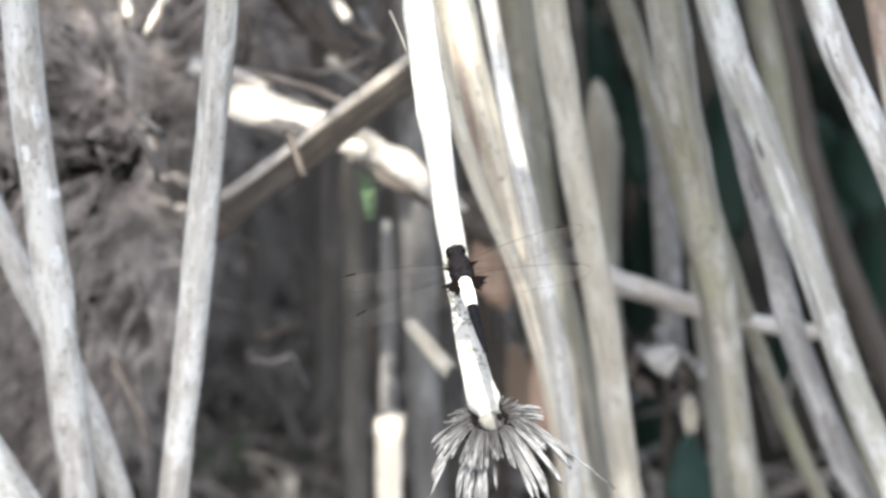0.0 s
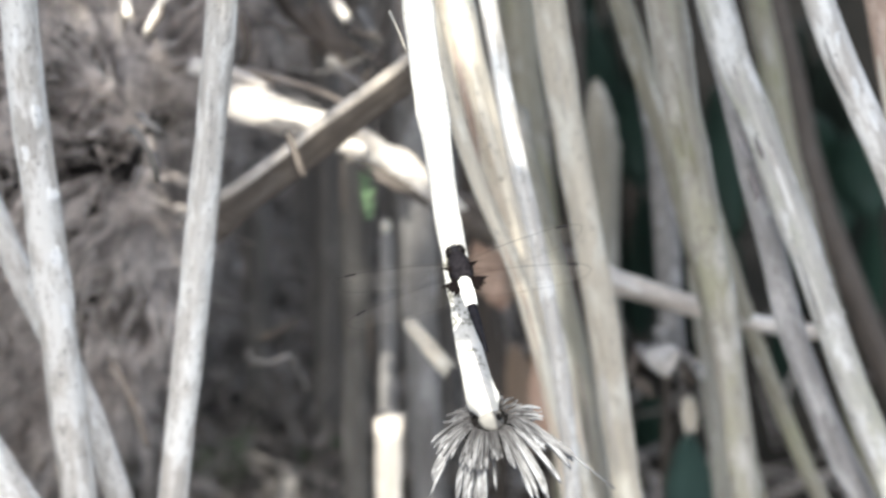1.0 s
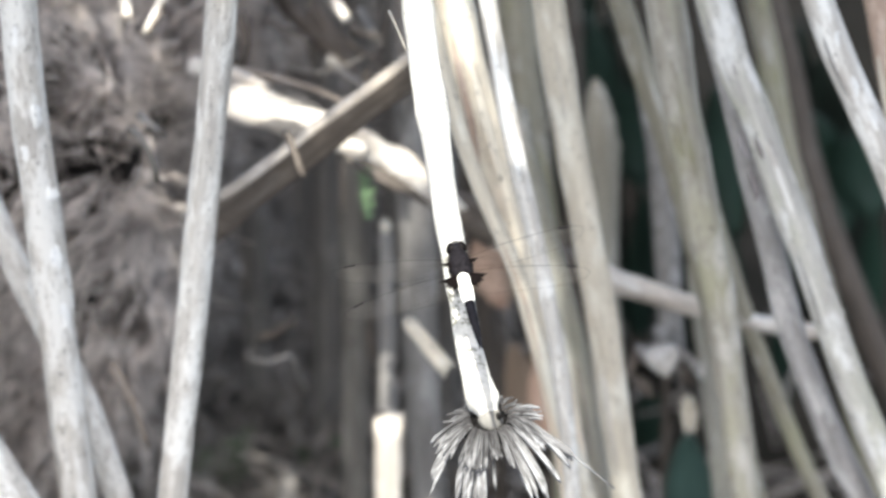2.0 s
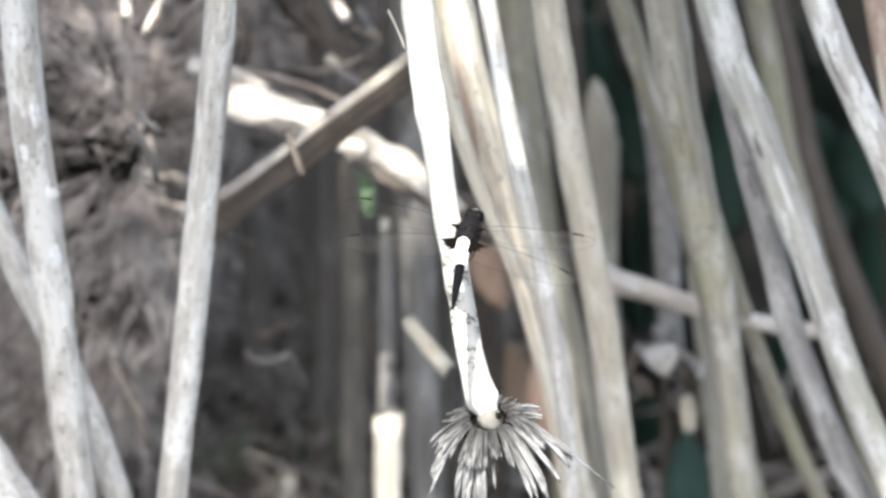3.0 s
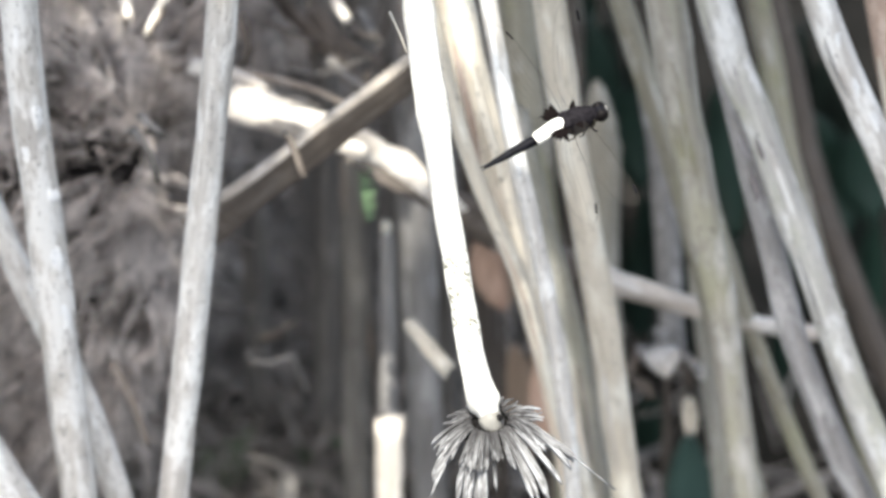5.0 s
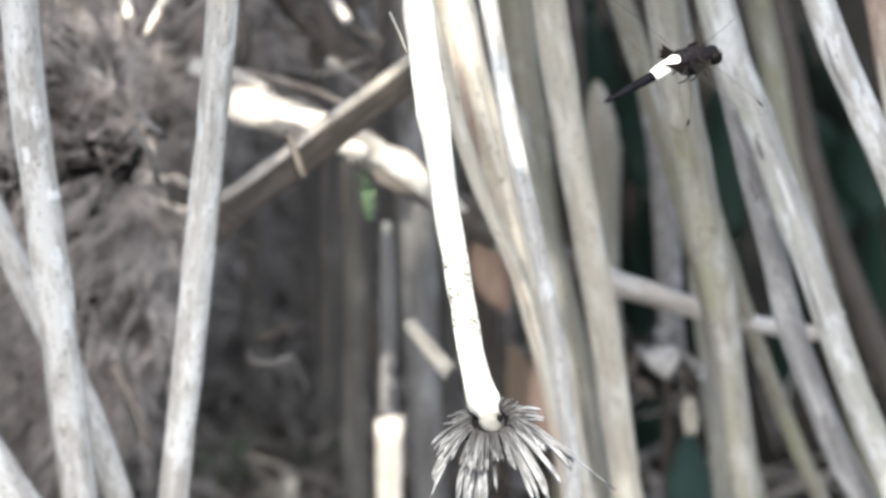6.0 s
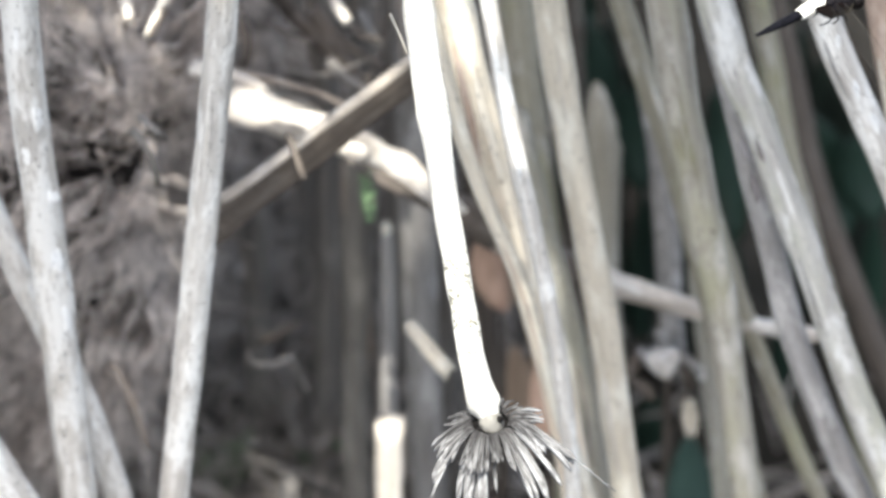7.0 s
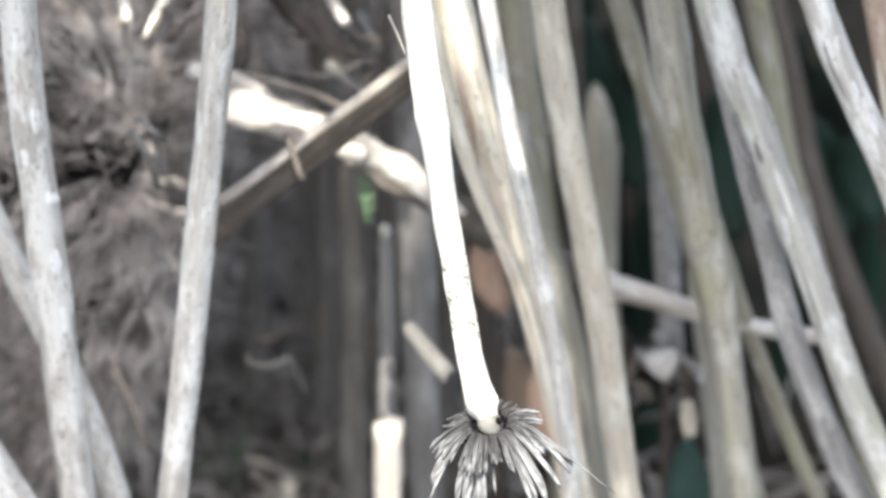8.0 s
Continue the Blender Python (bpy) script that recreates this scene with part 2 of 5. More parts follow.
def tube(bm, line, radius, sides=12, rough=0.0, rng=random, jag=0.0, flat=1.0):
    """A closed tube along line; radius(u) for u from 0 to 1."""
    n = len(line)
    ref = Vector((1, 0, 0))
    if abs((line[-1] - line[0]).normalized().x) > 0.8:
        ref = Vector((0, 1, 0))
    rings = []
    seed = rng.random() * 50
    for i, p in enumerate(line):
        d = (line[min(i + 1, n - 1)] - line[max(i - 1, 0)]).normalized()
        x = (ref - d * ref.dot(d)).normalized()
        y = d.cross(x)
        ref = x
        r = radius(i / (n - 1))
        ring = []
        for k in range(sides):
            a = 2 * math.pi * k / sides
            q = 1 + rough * noise.noise(Vector((math.cos(a) * 1.3 + seed, math.sin(a) * 1.3, i * 0.35)))
            off = d * (jag * rng.uniform(-1, 1)) if (jag and i == n - 1) else Vector()
            ring.append(bm.verts.new(p + (x * math.cos(a) + y * math.sin(a) * flat) * r * q + off))
        rings.append(ring)
    for a, b in zip(rings, rings[1:]):
        for k in range(sides):
            bm.faces.new((a[k], a[(k + 1) % sides], b[(k + 1) % sides], b[k]))
    bm.faces.new(rings[0][::-1])
    tip = bm.verts.new(line[-1] - (line[-1] - line[-2]).normalized() * jag * 1.5)
    for k in range(sides):
        bm.faces.new((rings[-1][k], rings[-1][(k + 1) % sides], tip))


def mesh(name, bm, material, smooth=True):
    me = bpy.data.meshes.new(name)
    bm.to_mesh(me)
    bm.free()
    me.materials.append(material)
    if smooth:
        me.polygons.foreach_set("use_smooth", [True] * len(me.polygons))
    return me


def part(name, bm, material, parent, label="", m=None, smooth=True):
    ob = new(name, mesh(name, bm, material, smooth))
    ob.parent = parent
    if m is not None:
        ob.matrix_basis = m
    return tagged(ob, label)


def along(pts):
    """The space of a long thing: its foot at the origin, its length along z."""
    a, b = Vector(pts[0]), Vector(pts[-1])
    return Matrix.Translation(a) @ (b - a).to_track_quat("Z", "Y").to_matrix().to_4x4()


shape_rng = random.Random(11)


def long_thing(name, pts, r0, r1, material, sides, rough, knots, jag, step=0.007, blunt=False):
    m = along(pts)
    inv = m.inverted()
    line = spline([inv @ Vector(p) for p in pts], step / 4 if blunt else step)
    total = sum((b - a).length for a, b in zip(line, line[1:]))
    phase = shape_rng.random()
    gap = shape_rng.uniform(0.07, 0.12)

    def radius(u):
        r = r0 + (r1 - r0) * u
        if knots:
            s = (u * total / gap + phase) % 1.0
            r *= 1 + 0.05 * math.exp(-((min(s, 1 - s) * gap) / 0.006) ** 2)
        if blunt:
            r *= math.sqrt(max(0.01, 1 - max(0.0, 1 - (1 - u) * total / (r1 * 5)) ** 2))
        return r * (1 + 0.04 * math.sin(u * 9 + phase * 6))
    bm = bmesh.new()
    tube(bm, line, radius, sides, rough, shape_rng, jag)
    ob = new(name, mesh(name, bm, material))
    ob.matrix_basis = m
    return ob


# ---- ground ----
def ground():
    xs = [-300, -60, -12, -4, -1.5] + [-0.8 + 0.04 * i for i in range(41)] + [1.5, 4, 12, 60, 300]
    bm = bmesh.new()
    grid = [[bm.verts.new((x, y + 0.3, 0.014 * noise.noise(Vector((x * 9, y * 9, 3))) if max(abs(x), abs(y)) < 0.79 else 0.0)) for x in xs] for y in xs]
    for r, s in zip(grid, grid[1:]):
        for i in range(len(xs) - 1):
            bm.faces.new((r[i], r[i + 1], s[i + 1], s[i]))
    tagged(new("ground", mesh("ground", bm, soil)), "dark damp soil under the dead stalks", "ground", kind="structure")


ground()


# ---- litter ----
def litter():
    rng = random.Random(5)
    bm = bmesh.new()
    for _ in range(2600):
        x, y = rng.uniform(-0.45, 0.5), rng.uniform(-0.15, 0.95)
        if x > 0.05 and y > 0.36:
            continue
        a, n = rng.uniform(0, 6.3), rng.uniform(0.02, 0.09)
        r = rng.choice((0.0006, 0.0009, 0.0014, 0.002, 0.003))
        d = Vector((math.cos(a), math.sin(a), rng.uniform(-0.1, 0.5)))
        p = Vector((x, y, rng.uniform(0.004, 0.03)))
        tube(bm, [p, p + d * n * 0.5 + Vector((0, 0, rng.uniform(0, 0.006))), p + d * n], lambda u: r * (1.1 - 0.6 * u), 5)
    for _ in range(3200):
        p = Vector((rng.uniform(-0.16, 0.03), rng.uniform(0.26, 0.60), rng.uniform(0.0, 0.05) * rng.random()))
        a, n, r = rng.uniform(0, 6.3), rng.uniform(0.02, 0.07), rng.choice((0.0003, 0.0004, 0.0006, 0.0009))
        d = Vector((math.cos(a) * 0.6, math.sin(a) * 0.6, rng.uniform(-0.3, 0.9)))
        tube(bm, [p, p + d * n * 0.5 + Vector((rng.uniform(-0.004, 0.004), 0, 0.004)), p + d * n], lambda u: r * (1.1 - 0.6 * u), 3)
    tagged(new("leaf_litter", mesh("leaf_litter", bm, litter_mix)), "brown litter of broken stems on dark soil", "litter", kind="stuff")


litter()


# ---- tussock of matted fibres ----
def tussock():
    rng = random.Random(8)
    base = Vector((-0.217, 0.335, 0.0))
    top, rad = 0.34, 0.118
    root = new("root_tussock")
    root.matrix_basis = Matrix.Translation(base)
    tagged(root, "tall tussock of matted grey-brown root fibres", "tussock")

    dents = ((-0.47, 0.745, 0.10, 0.028, 0.011), (-0.60, 0.70, 0.07, 0.018, 0.014), (-0.60, 0.66, 0.07, 0.02, 0.014), (-0.45, 0.60, 0.10, 0.02, 0.014), (-0.62, 0.52, 0.09, 0.025, 0.012))

    def skin(a, h):
        """A point of the tussock's surface: angle, height from 0 to 1."""
        r = rad * (0.42 + 0.68 * min(h / 0.62, 1.0)) * math.sqrt(max(0.0, 1 - max(0.0, (h - 0.72) / 0.28) ** 2))
        d = Vector((math.cos(a), math.sin(a), 0))
        n = noise.noise(Vector((d.x * 1.7, d.y * 1.7, h * 3.2))) * 0.030 + noise.noise(Vector((d.x * 5, d.y * 5, h * 9))) * 0.022 + noise.noise(Vector((d.x * 11, d.y * 11, h * 22))) * 0.010
        for da, dh, wa, wh, deep in dents:
            n -= deep * math.exp(-(math.remainder(a - da, 2 * math.pi) / wa) ** 2 - ((h - dh) / wh) ** 2)
        return d * max(r + n * min(1, r / 0.04), 0.001) + Vector((0, 0, -0.01 + h * top))
    bm = bmesh.new()
    rows = [[bm.verts.new(skin(2 * math.pi * k / 140, j / 80)) for k in range(140)] for j in range(81)]
    for r, s in zip(rows, rows[1:]):
        for k in range(140):
            bm.faces.new((r[k], r[(k + 1) % 140], s[(k + 1) % 140], s[k]))
    part("core", bm, core_soil, root)
    bm = bmesh.new()
    hub = skin(-0.62, 0.70)
    hollows = [skin(da, dh) for da, dh, *_ in dents]
    for i in range(1500):
        a, h = (rng.uniform(-1.3, 0.25) if i % 6 else rng.uniform(-2.9, -1.3)), rng.uniform(0.02, 0.99) ** 0.9
        p = skin(a, h)
        out = Vector((math.cos(a), math.sin(a), 0.5 if h > 0.7 else 0.1)).normalized()
        away = p - hub
        away = (away - out * away.dot(out)).normalized()
        q = p * 30
        swirl = Vector((noise.noise(q), noise.noise(q + Vector((31, 0, 0))), noise.noise(q + Vector((0, 57, 0))) - 0.2)) * 2.2
        swirl += Vector((rng.gauss(0, 1), rng.gauss(0, 1), rng.gauss(0, 1))) * 0.5
        d = away + swirl.normalized() * 0.8 if rng.random() < 0.72 else Vector((rng.gauss(0, 1), rng.gauss(0, 1), rng.gauss(0, 1)))
        d = (d - out * d.dot(out) * 0.85).normalized()
        side = out.cross(d)
        long_lock, high, wave = rng.uniform(0.022, 0.062), rng.uniform(0.0, 0.008), Vector((rng.gauss(0, 1), rng.gauss(0, 1), rng.gauss(0, 1)))
        spread = rng.uniform(0.0010, 0.0042)
        for k in range(rng.randint(6, 15)):
            c = p + side * rng.gauss(0, spread) + d * rng.uniform(-0.006, 0.006)
            if min((c - w).length for w in hollows) < 0.0040:
                continue
            e = (d + side * rng.gauss(0, 0.16) + out * rng.gauss(0, 0.05)).normalized()
            n = long_lock * rng.uniform(0.6, 1.15)
            r = rng.choice((0.00025, 0.0003, 0.0004, 0.0005))
            lift = 0.004 + high * rng.uniform(0.4, 1.0)
            sink = out * n * n / 0.42
            curl = (wave + Vector((rng.gauss(0, 1), rng.gauss(0, 1), rng.gauss(0, 1))) * 0.6) * n * 0.07
            q = [c - out * 0.003, c + e * n * 0.3 + out * (lift + 0.002) - sink * 0.09, c + e * n * 0.65 + out * (lift + 0.001) + curl * 0.8 - sink * 0.42, c + e * n + out * (lift - 0.002) + curl * 1.8 - sink]
            tube(bm, q, lambda u: r * (1.0 - 0.5 * u), 3)
    for i in range(760):
        a, h = rng.uniform(-1.3, 0.25), rng.uniform(0.25, 0.98)
        p = skin(a, h)
        if min((p - w).length for w in hollows) < 0.006:
            continue
        out = Vector((math.cos(a), math.sin(a), 0.5 if h > 0.7 else 0.1)).normalized()
        away = p - hub
        d = away.normalized() + Vector((rng.gauss(0, 1), rng.gauss(0, 1), rng.gauss(0, 1))) * 0.6
        d = (d - out * d.dot(out) * 0.8).normalized()
        n, r, c = rng.uniform(0.010, 0.032), rng.uniform(0.0004, 0.0009), p + out * rng.uniform(0.005, 0.012)
        tube(bm, [c, c + d * n * 0.5 + out * 0.0015, c + d * n], lambda u: r * (1.0 - 0.5 * u), 5)
    tagged(part("root_mat", bm, root_fibre, root, "tangled dry root fibres"), kind="stuff")


tussock()


# ---- stalks ----
def dead_stalk(pts, r0, r1, material, label, snapped=False, rounded=False):
    ob = long_thing("dead_stalk", pts, r0, r1, material, 14, 0.12, True, 0.004 if snapped else 0.001, blunt=rounded)
    return tagged(ob, label, "stalk", "dead stalks of the thicket")


def flake(owner, name, place, half_width, half_height, lean, material, label):
    """A crusty patch, scar or knob on the skin of a stalk, facing the open side."""
    bm = bmesh.new()
    bmesh.ops.create_uvsphere(bm, u_segments=18, v_segments=10, radius=1.0)
    seed = shape_rng.random() * 40
    for v in bm.verts:
        k = 1 + 0.45 * noise.noise(Vector((v.co.x * 1.6 + seed, v.co.z * 1.6, 4)))
        v.co = Vector((v.co.x * half_width * k, v.co.y * 0.0009 + 0.0016 * v.co.x ** 2, v.co.z * half_height * k))
    m = Matrix.Translation(place) @ pose(0, 0, 0, -18, -lean, 0)
    ob = part(name, bm, material, owner, label)
    ob.matrix_basis = owner.matrix_basis.inverted() @ m
    return ob


def bark_strip(owner, pts, half_width, material, label):
    """A loose strip of skin lying along a stalk."""
    m = along(pts)
    inv = m.inverted()
    line = spline([inv @ Vector(p) for p in pts], 0.003)
    bm = bmesh.new()
    tube(bm, line, lambda u: half_width * (0.35 + 0.65 * math.sin(math.pi * u) ** 0.5), 8, 0.3, shape_rng, flat=0.3)
    ob = part("bark_strip", bm, material, owner, label)
    ob.matrix_basis = owner.matrix_basis.inverted() @ m
    return ob


def bark_sleeve(owner, pts, radius, material, label):
    """A dark sleeve round a stretch of branch, painting in the shadow on it."""
    m = along(pts)
    inv = m.inverted()
    line = spline([inv @ Vector(p) for p in pts], 0.003)
    bm = bmesh.new()
    tube(bm, line, lambda u: radius * (1 - 0.12 * abs(2 * u - 1) ** 3), 16, 0.3, shape_rng, jag=0.003)
    ob = part("bark_sleeve", bm, material, owner, label)
    ob.matrix_basis = owner.matrix_basis.inverted() @ m
    return ob


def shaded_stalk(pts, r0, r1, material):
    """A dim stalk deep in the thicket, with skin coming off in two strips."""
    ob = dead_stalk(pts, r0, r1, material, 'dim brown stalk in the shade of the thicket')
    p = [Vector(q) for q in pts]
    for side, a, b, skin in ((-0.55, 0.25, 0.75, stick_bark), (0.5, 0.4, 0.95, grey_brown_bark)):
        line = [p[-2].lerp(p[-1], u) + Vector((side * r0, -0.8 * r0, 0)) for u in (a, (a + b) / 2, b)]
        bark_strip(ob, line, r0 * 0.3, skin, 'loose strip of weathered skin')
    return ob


def fallen_branch(pts, r0, r1, material, label):
    ob = long_thing("fallen_branch", pts, r0, r1, material, 18, 0.36, False, 0.004, 0.003)
    return tagged(ob, label, "branch")


def split_stick(pts, r0, r1, material, label):
    """A stick split lengthwise, taller than it is thick, with a flat upper edge."""
    m = along(pts)
    inv = m.inverted()
    up = (inv.to_3x3() @ Vector((0, 0, 1))).normalized()
    line = spline([inv @ Vector(p) for p in pts], 0.004)
    bm = bmesh.new()
    rows = []
    for i, p in enumerate(line):
        u = i / (len(line) - 1)
        h = (r0 + (r1 - r0) * u) * (1 + 0.05 * noise.noise(Vector((i * 0.2, 2, 5))))
        d = (line[min(i + 1, len(line) - 1)] - line[max(i - 1, 0)]).normalized()
        y = (up - d * up.dot(d)).normalized()
        x = d.cross(y)
        t = 0.0023 + 0.0003 * noise.noise(Vector((i * 0.3, 7, 1)))
        ring = []
        for a, c in ((-1, 0.9), (-0.8, 1.0), (0.8, 1.0), (1, 0.9), (1.05, 0.2), (0.95, -0.7), (0.5, -1.05), (-0.5, -1.05), (-0.95, -0.7), (-1.05, 0.2)):
            j = 0.04 * noise.noise(Vector((a * 3, c * 3, i * 0.4)))
            ring.append(bm.verts.new(p + x * a * t * (1 + j) + y * h * (c + j)))
        rows.append(ring)
    for r, s in zip(rows, rows[1:]):
        for k in range(10):
            bm.faces.new((r[k], r[(k + 1) % 10], s[(k + 1) % 10], s[k]))
    bm.faces.new(rows[0][::-1])
    bm.faces.new(rows[-1])
    ob = new("split_stick")
    ob.matrix_basis = m
    # Dark side and paler top edge paint in how light falls on the stick.
    part("side_bark", bm, brown_bark, ob, "rough brown bark painted darker as the shaded side", smooth=False)
    bm = bmesh.new()
    rows = []
    for i, p in enumerate(line):
        u = i / (len(line) - 1)
        h = (r0 + (r1 - r0) * u) * (1 + 0.05 * noise.noise(Vector((i * 0.2, 2, 5))))
        d = (line[min(i + 1, len(line) - 1)] - line[max(i - 1, 0)]).normalized()
        y = (up - d * up.dot(d)).normalized()
        x = d.cross(y)
        t = 0.0022 * (1 + 0.12 * noise.noise(Vector((i * 0.5, 3, 8))))
        rows.append([bm.verts.new(p + x * a * t + y * (h + c)) for a, c in ((-1, -0.0002), (-0.8, 0.0008), (0.8, 0.0009), (1, -0.0002), (0.9, -0.0012), (-0.9, -0.0012))])
    for r, s in zip(rows, rows[1:]):
        for k in range(6):
            bm.faces.new((r[k], r[(k + 1) % 6], s[(k + 1) % 6], s[k]))
    bm.faces.new(rows[0][::-1])
    bm.faces.new(rows[-1])
    part("split_edge", bm, material, ob, "split upper edge painted paler as if lit")
    return tagged(ob, label, "stick")


def twig(pts, r0, r1, material, label):
    ob = long_thing("twig", pts, r0, r1, material, 9, 0.25, False, 0.0015, 0.004)
    return tagged(ob, label, "twig")


flaky = dead_stalk([(-0.1026, -0.0132, -0.0120), (-0.1251, 0.0643, 0.2344), (-0.1303, 0.0822, 0.2912), (-0.1331, 0.0908, 0.3191), (-0.1348, 0.0974, 0.3409), (-0.1384, 0.1065, 0.3713), (-0.1409, 0.1180, 0.4100), (-0.1483, 0.1519, 0.5296)], 0.0063, 0.0063, grey_bark, 'weathered grey-white dead stalk standing in the thicket')
leaning = dead_stalk([(-0.0373, 0.0002, -0.0120), (-0.1123, 0.0836, 0.2168), (-0.1241, 0.0967, 0.2529), (-0.1377, 0.1066, 0.2804), (-0.1475, 0.1143, 0.3018), (-0.1624, 0.1266, 0.3367), (-0.2072, 0.1638, 0.4464)], 0.0050, 0.0050, grey_bark, 'leaning grey-white dead stalk crossing another stalk')
thick = dead_stalk([(-0.0011, -0.0320, -0.0120), (-0.1467, 0.0487, 0.2454), (-0.1601, 0.0561, 0.2689), (-0.1747, 0.0657, 0.2999), (-0.2242, 0.0980, 0.4091)], 0.0095, 0.0095, pale_bark, 'thick pale grey dead stalk leaning low')
slim = dead_stalk([(-0.1195, -0.0139, -0.0120), (-0.0924, 0.0643, 0.2344), (-0.0905, 0.0696, 0.2510), (-0.0858, 0.0822, 0.2912), (-0.0812, 0.0944, 0.3310), (-0.0771, 0.1063, 0.3703), (-0.0730, 0.1177, 0.4092), (-0.0717, 0.1211, 0.4211)], 0.0052, 0.0052, pale_bark, 'slim pale grey dead stalk, nearly straight', snapped=True)
broad = dead_stalk([(0.0825, 0.0321, -0.0120), (0.0472, 0.1013, 0.2007), (0.0431, 0.1095, 0.2258), (0.0378, 0.1174, 0.2504), (0.0309, 0.1252, 0.2748), (0.0230, 0.1331, 0.3000), (0.0128, 0.1456, 0.3400), (0.0036, 0.1576, 0.3796), (-0.0222, 0.1918, 0.4965)], 0.0033, 0.0076, cream_bark, 'broad cream-coloured dry stalk with brown stains')
ashen = dead_stalk([(0.0783, 0.0785, -0.0120), (0.0540, 0.1383, 0.1670), (0.0505, 0.1469, 0.1926), (0.0463, 0.1551, 0.2175), (0.0400, 0.1646, 0.2465), (0.0351, 0.1699, 0.2629), (0.0306, 0.1758, 0.2813), (0.0238, 0.1848, 0.3103)], 0.0060, 0.0060, ashen_bark, 'ash-grey stalk half hidden behind paler ones', snapped=True)
bark_strip(dead_stalk([(0.1169, 0.0201, -0.0120), (0.0505, 0.0917, 0.2095), (0.0430, 0.0998, 0.2345), (0.0354, 0.1076, 0.2589), (0.0270, 0.1166, 0.2872), (0.0206, 0.1216, 0.3033), (0.0135, 0.1266, 0.3193), (0.0031, 0.1363, 0.3511), (-0.0027, 0.1435, 0.3748), (-0.0299, 0.1774, 0.4914)], 0.0031, 0.0027, straw_bark, 'thin beige dry stalk beside a broad one'), [(0.0198, 0.1195, 0.3051), (0.0262, 0.1144, 0.2890), (0.0346, 0.1055, 0.2607)], 0.0007, pink_bark, 'loose strip of weathered skin')
whitish = dead_stalk([(0.0674, 0.0045, -0.0120), (0.0454, 0.0791, 0.2209), (0.0431, 0.0871, 0.2458), (0.0400, 0.0948, 0.2701), (0.0351, 0.1036, 0.2982), (0.0306, 0.1098, 0.3182), (0.0219, 0.1219, 0.3578), (0.0152, 0.1336, 0.3969), (-0.0045, 0.1675, 0.5152)], 0.0030, 0.0030, pale_bark, 'slim whitish dry stalk with pale flaking skin')
smooth = dead_stalk([(0.0976, 0.0598, -0.0120), (0.0660, 0.1235, 0.1805), (0.0632, 0.1292, 0.1976), (0.0572, 0.1427, 0.2389), (0.0500, 0.1559, 0.2798), (0.0427, 0.1687, 0.3202), (0.0366, 0.1811, 0.3602), (0.0202, 0.2163, 0.4785)], 0.0061, 0.0053, straw_bark, 'beige-grey dead stalk with smooth skin')
bark_strip(dead_stalk([(0.0684, 0.2216, -0.0120), (0.0655, 0.2494, 0.0661), (0.0627, 0.2660, 0.1183), (0.0603, 0.2775, 0.1451), (0.0596, 0.2860, 0.1714), (0.0598, 0.2950, 0.1998), (0.0572, 0.3050, 0.2263)], 0.0066, 0.0066, blunt_bark, 'blunt dim greyish stalk behind beige ones', rounded=True), [(0.0577, 0.2840, 0.1840), (0.0578, 0.2900, 0.2028), (0.0572, 0.2932, 0.2110)], 0.0014, dull_bark, 'loose strip of weathered skin')
bark_strip(dead_stalk([(0.0567, 0.2120, -0.0120), (0.0487, 0.2420, 0.0728), (0.0429, 0.2638, 0.1343), (0.0374, 0.2773, 0.1731), (0.0318, 0.2935, 0.2200), (0.0268, 0.3077, 0.2622), (0.0133, 0.3459, 0.3800)], 0.0066, 0.0066, olive_bark, 'dull olive-brown stalk deep in the thicket'), [(0.0299, 0.2887, 0.2239), (0.0354, 0.2726, 0.1770), (0.0410, 0.2592, 0.1383)], 0.0016, greenish_bark, 'loose strip of weathered skin')
bark_strip(dead_stalk([(0.1483, 0.1263, -0.0120), (0.1087, 0.1843, 0.1593), (0.1009, 0.1957, 0.1931), (0.0932, 0.2055, 0.2225), (0.0853, 0.2145, 0.2495), (0.0772, 0.2233, 0.2764), (0.0698, 0.2299, 0.2969), (0.0631, 0.2365, 0.3173), (0.0274, 0.2715, 0.4312)], 0.0043, 0.0043, olive_bark, 'greenish grey dead stalk leaning against another'), [(0.0711, 0.2266, 0.2995), (0.0784, 0.2200, 0.2790), (0.0865, 0.2113, 0.2522)], 0.0011, greenish_bark, 'loose strip of weathered skin')
algal = dead_stalk([(0.1335, 0.0693, -0.0120), (0.1083, 0.1309, 0.1738), (0.1032, 0.1435, 0.2117), (0.0969, 0.1570, 0.2529), (0.0922, 0.1636, 0.2734), (0.0883, 0.1701, 0.2937), (0.0836, 0.1765, 0.3140), (0.0771, 0.1890, 0.3541), (0.0588, 0.2243, 0.4721)], 0.0046, 0.0074, greenish_bark, 'broad grey-green dead stalk tinged with algae')
dead_stalk([(0.0858, 0.4229, -0.0120), (0.0858, 0.2807, 0.1139), (0.0858, 0.2449, 0.1490), (0.0853, 0.2483, 0.1561), (0.0838, 0.2596, 0.1797), (0.0805, 0.2774, 0.2168), (0.0766, 0.2875, 0.2382)], 0.0040, 0.0051, mauve_bark, 'kinked mauve-grey stalk bent back in the shade', snapped=True)
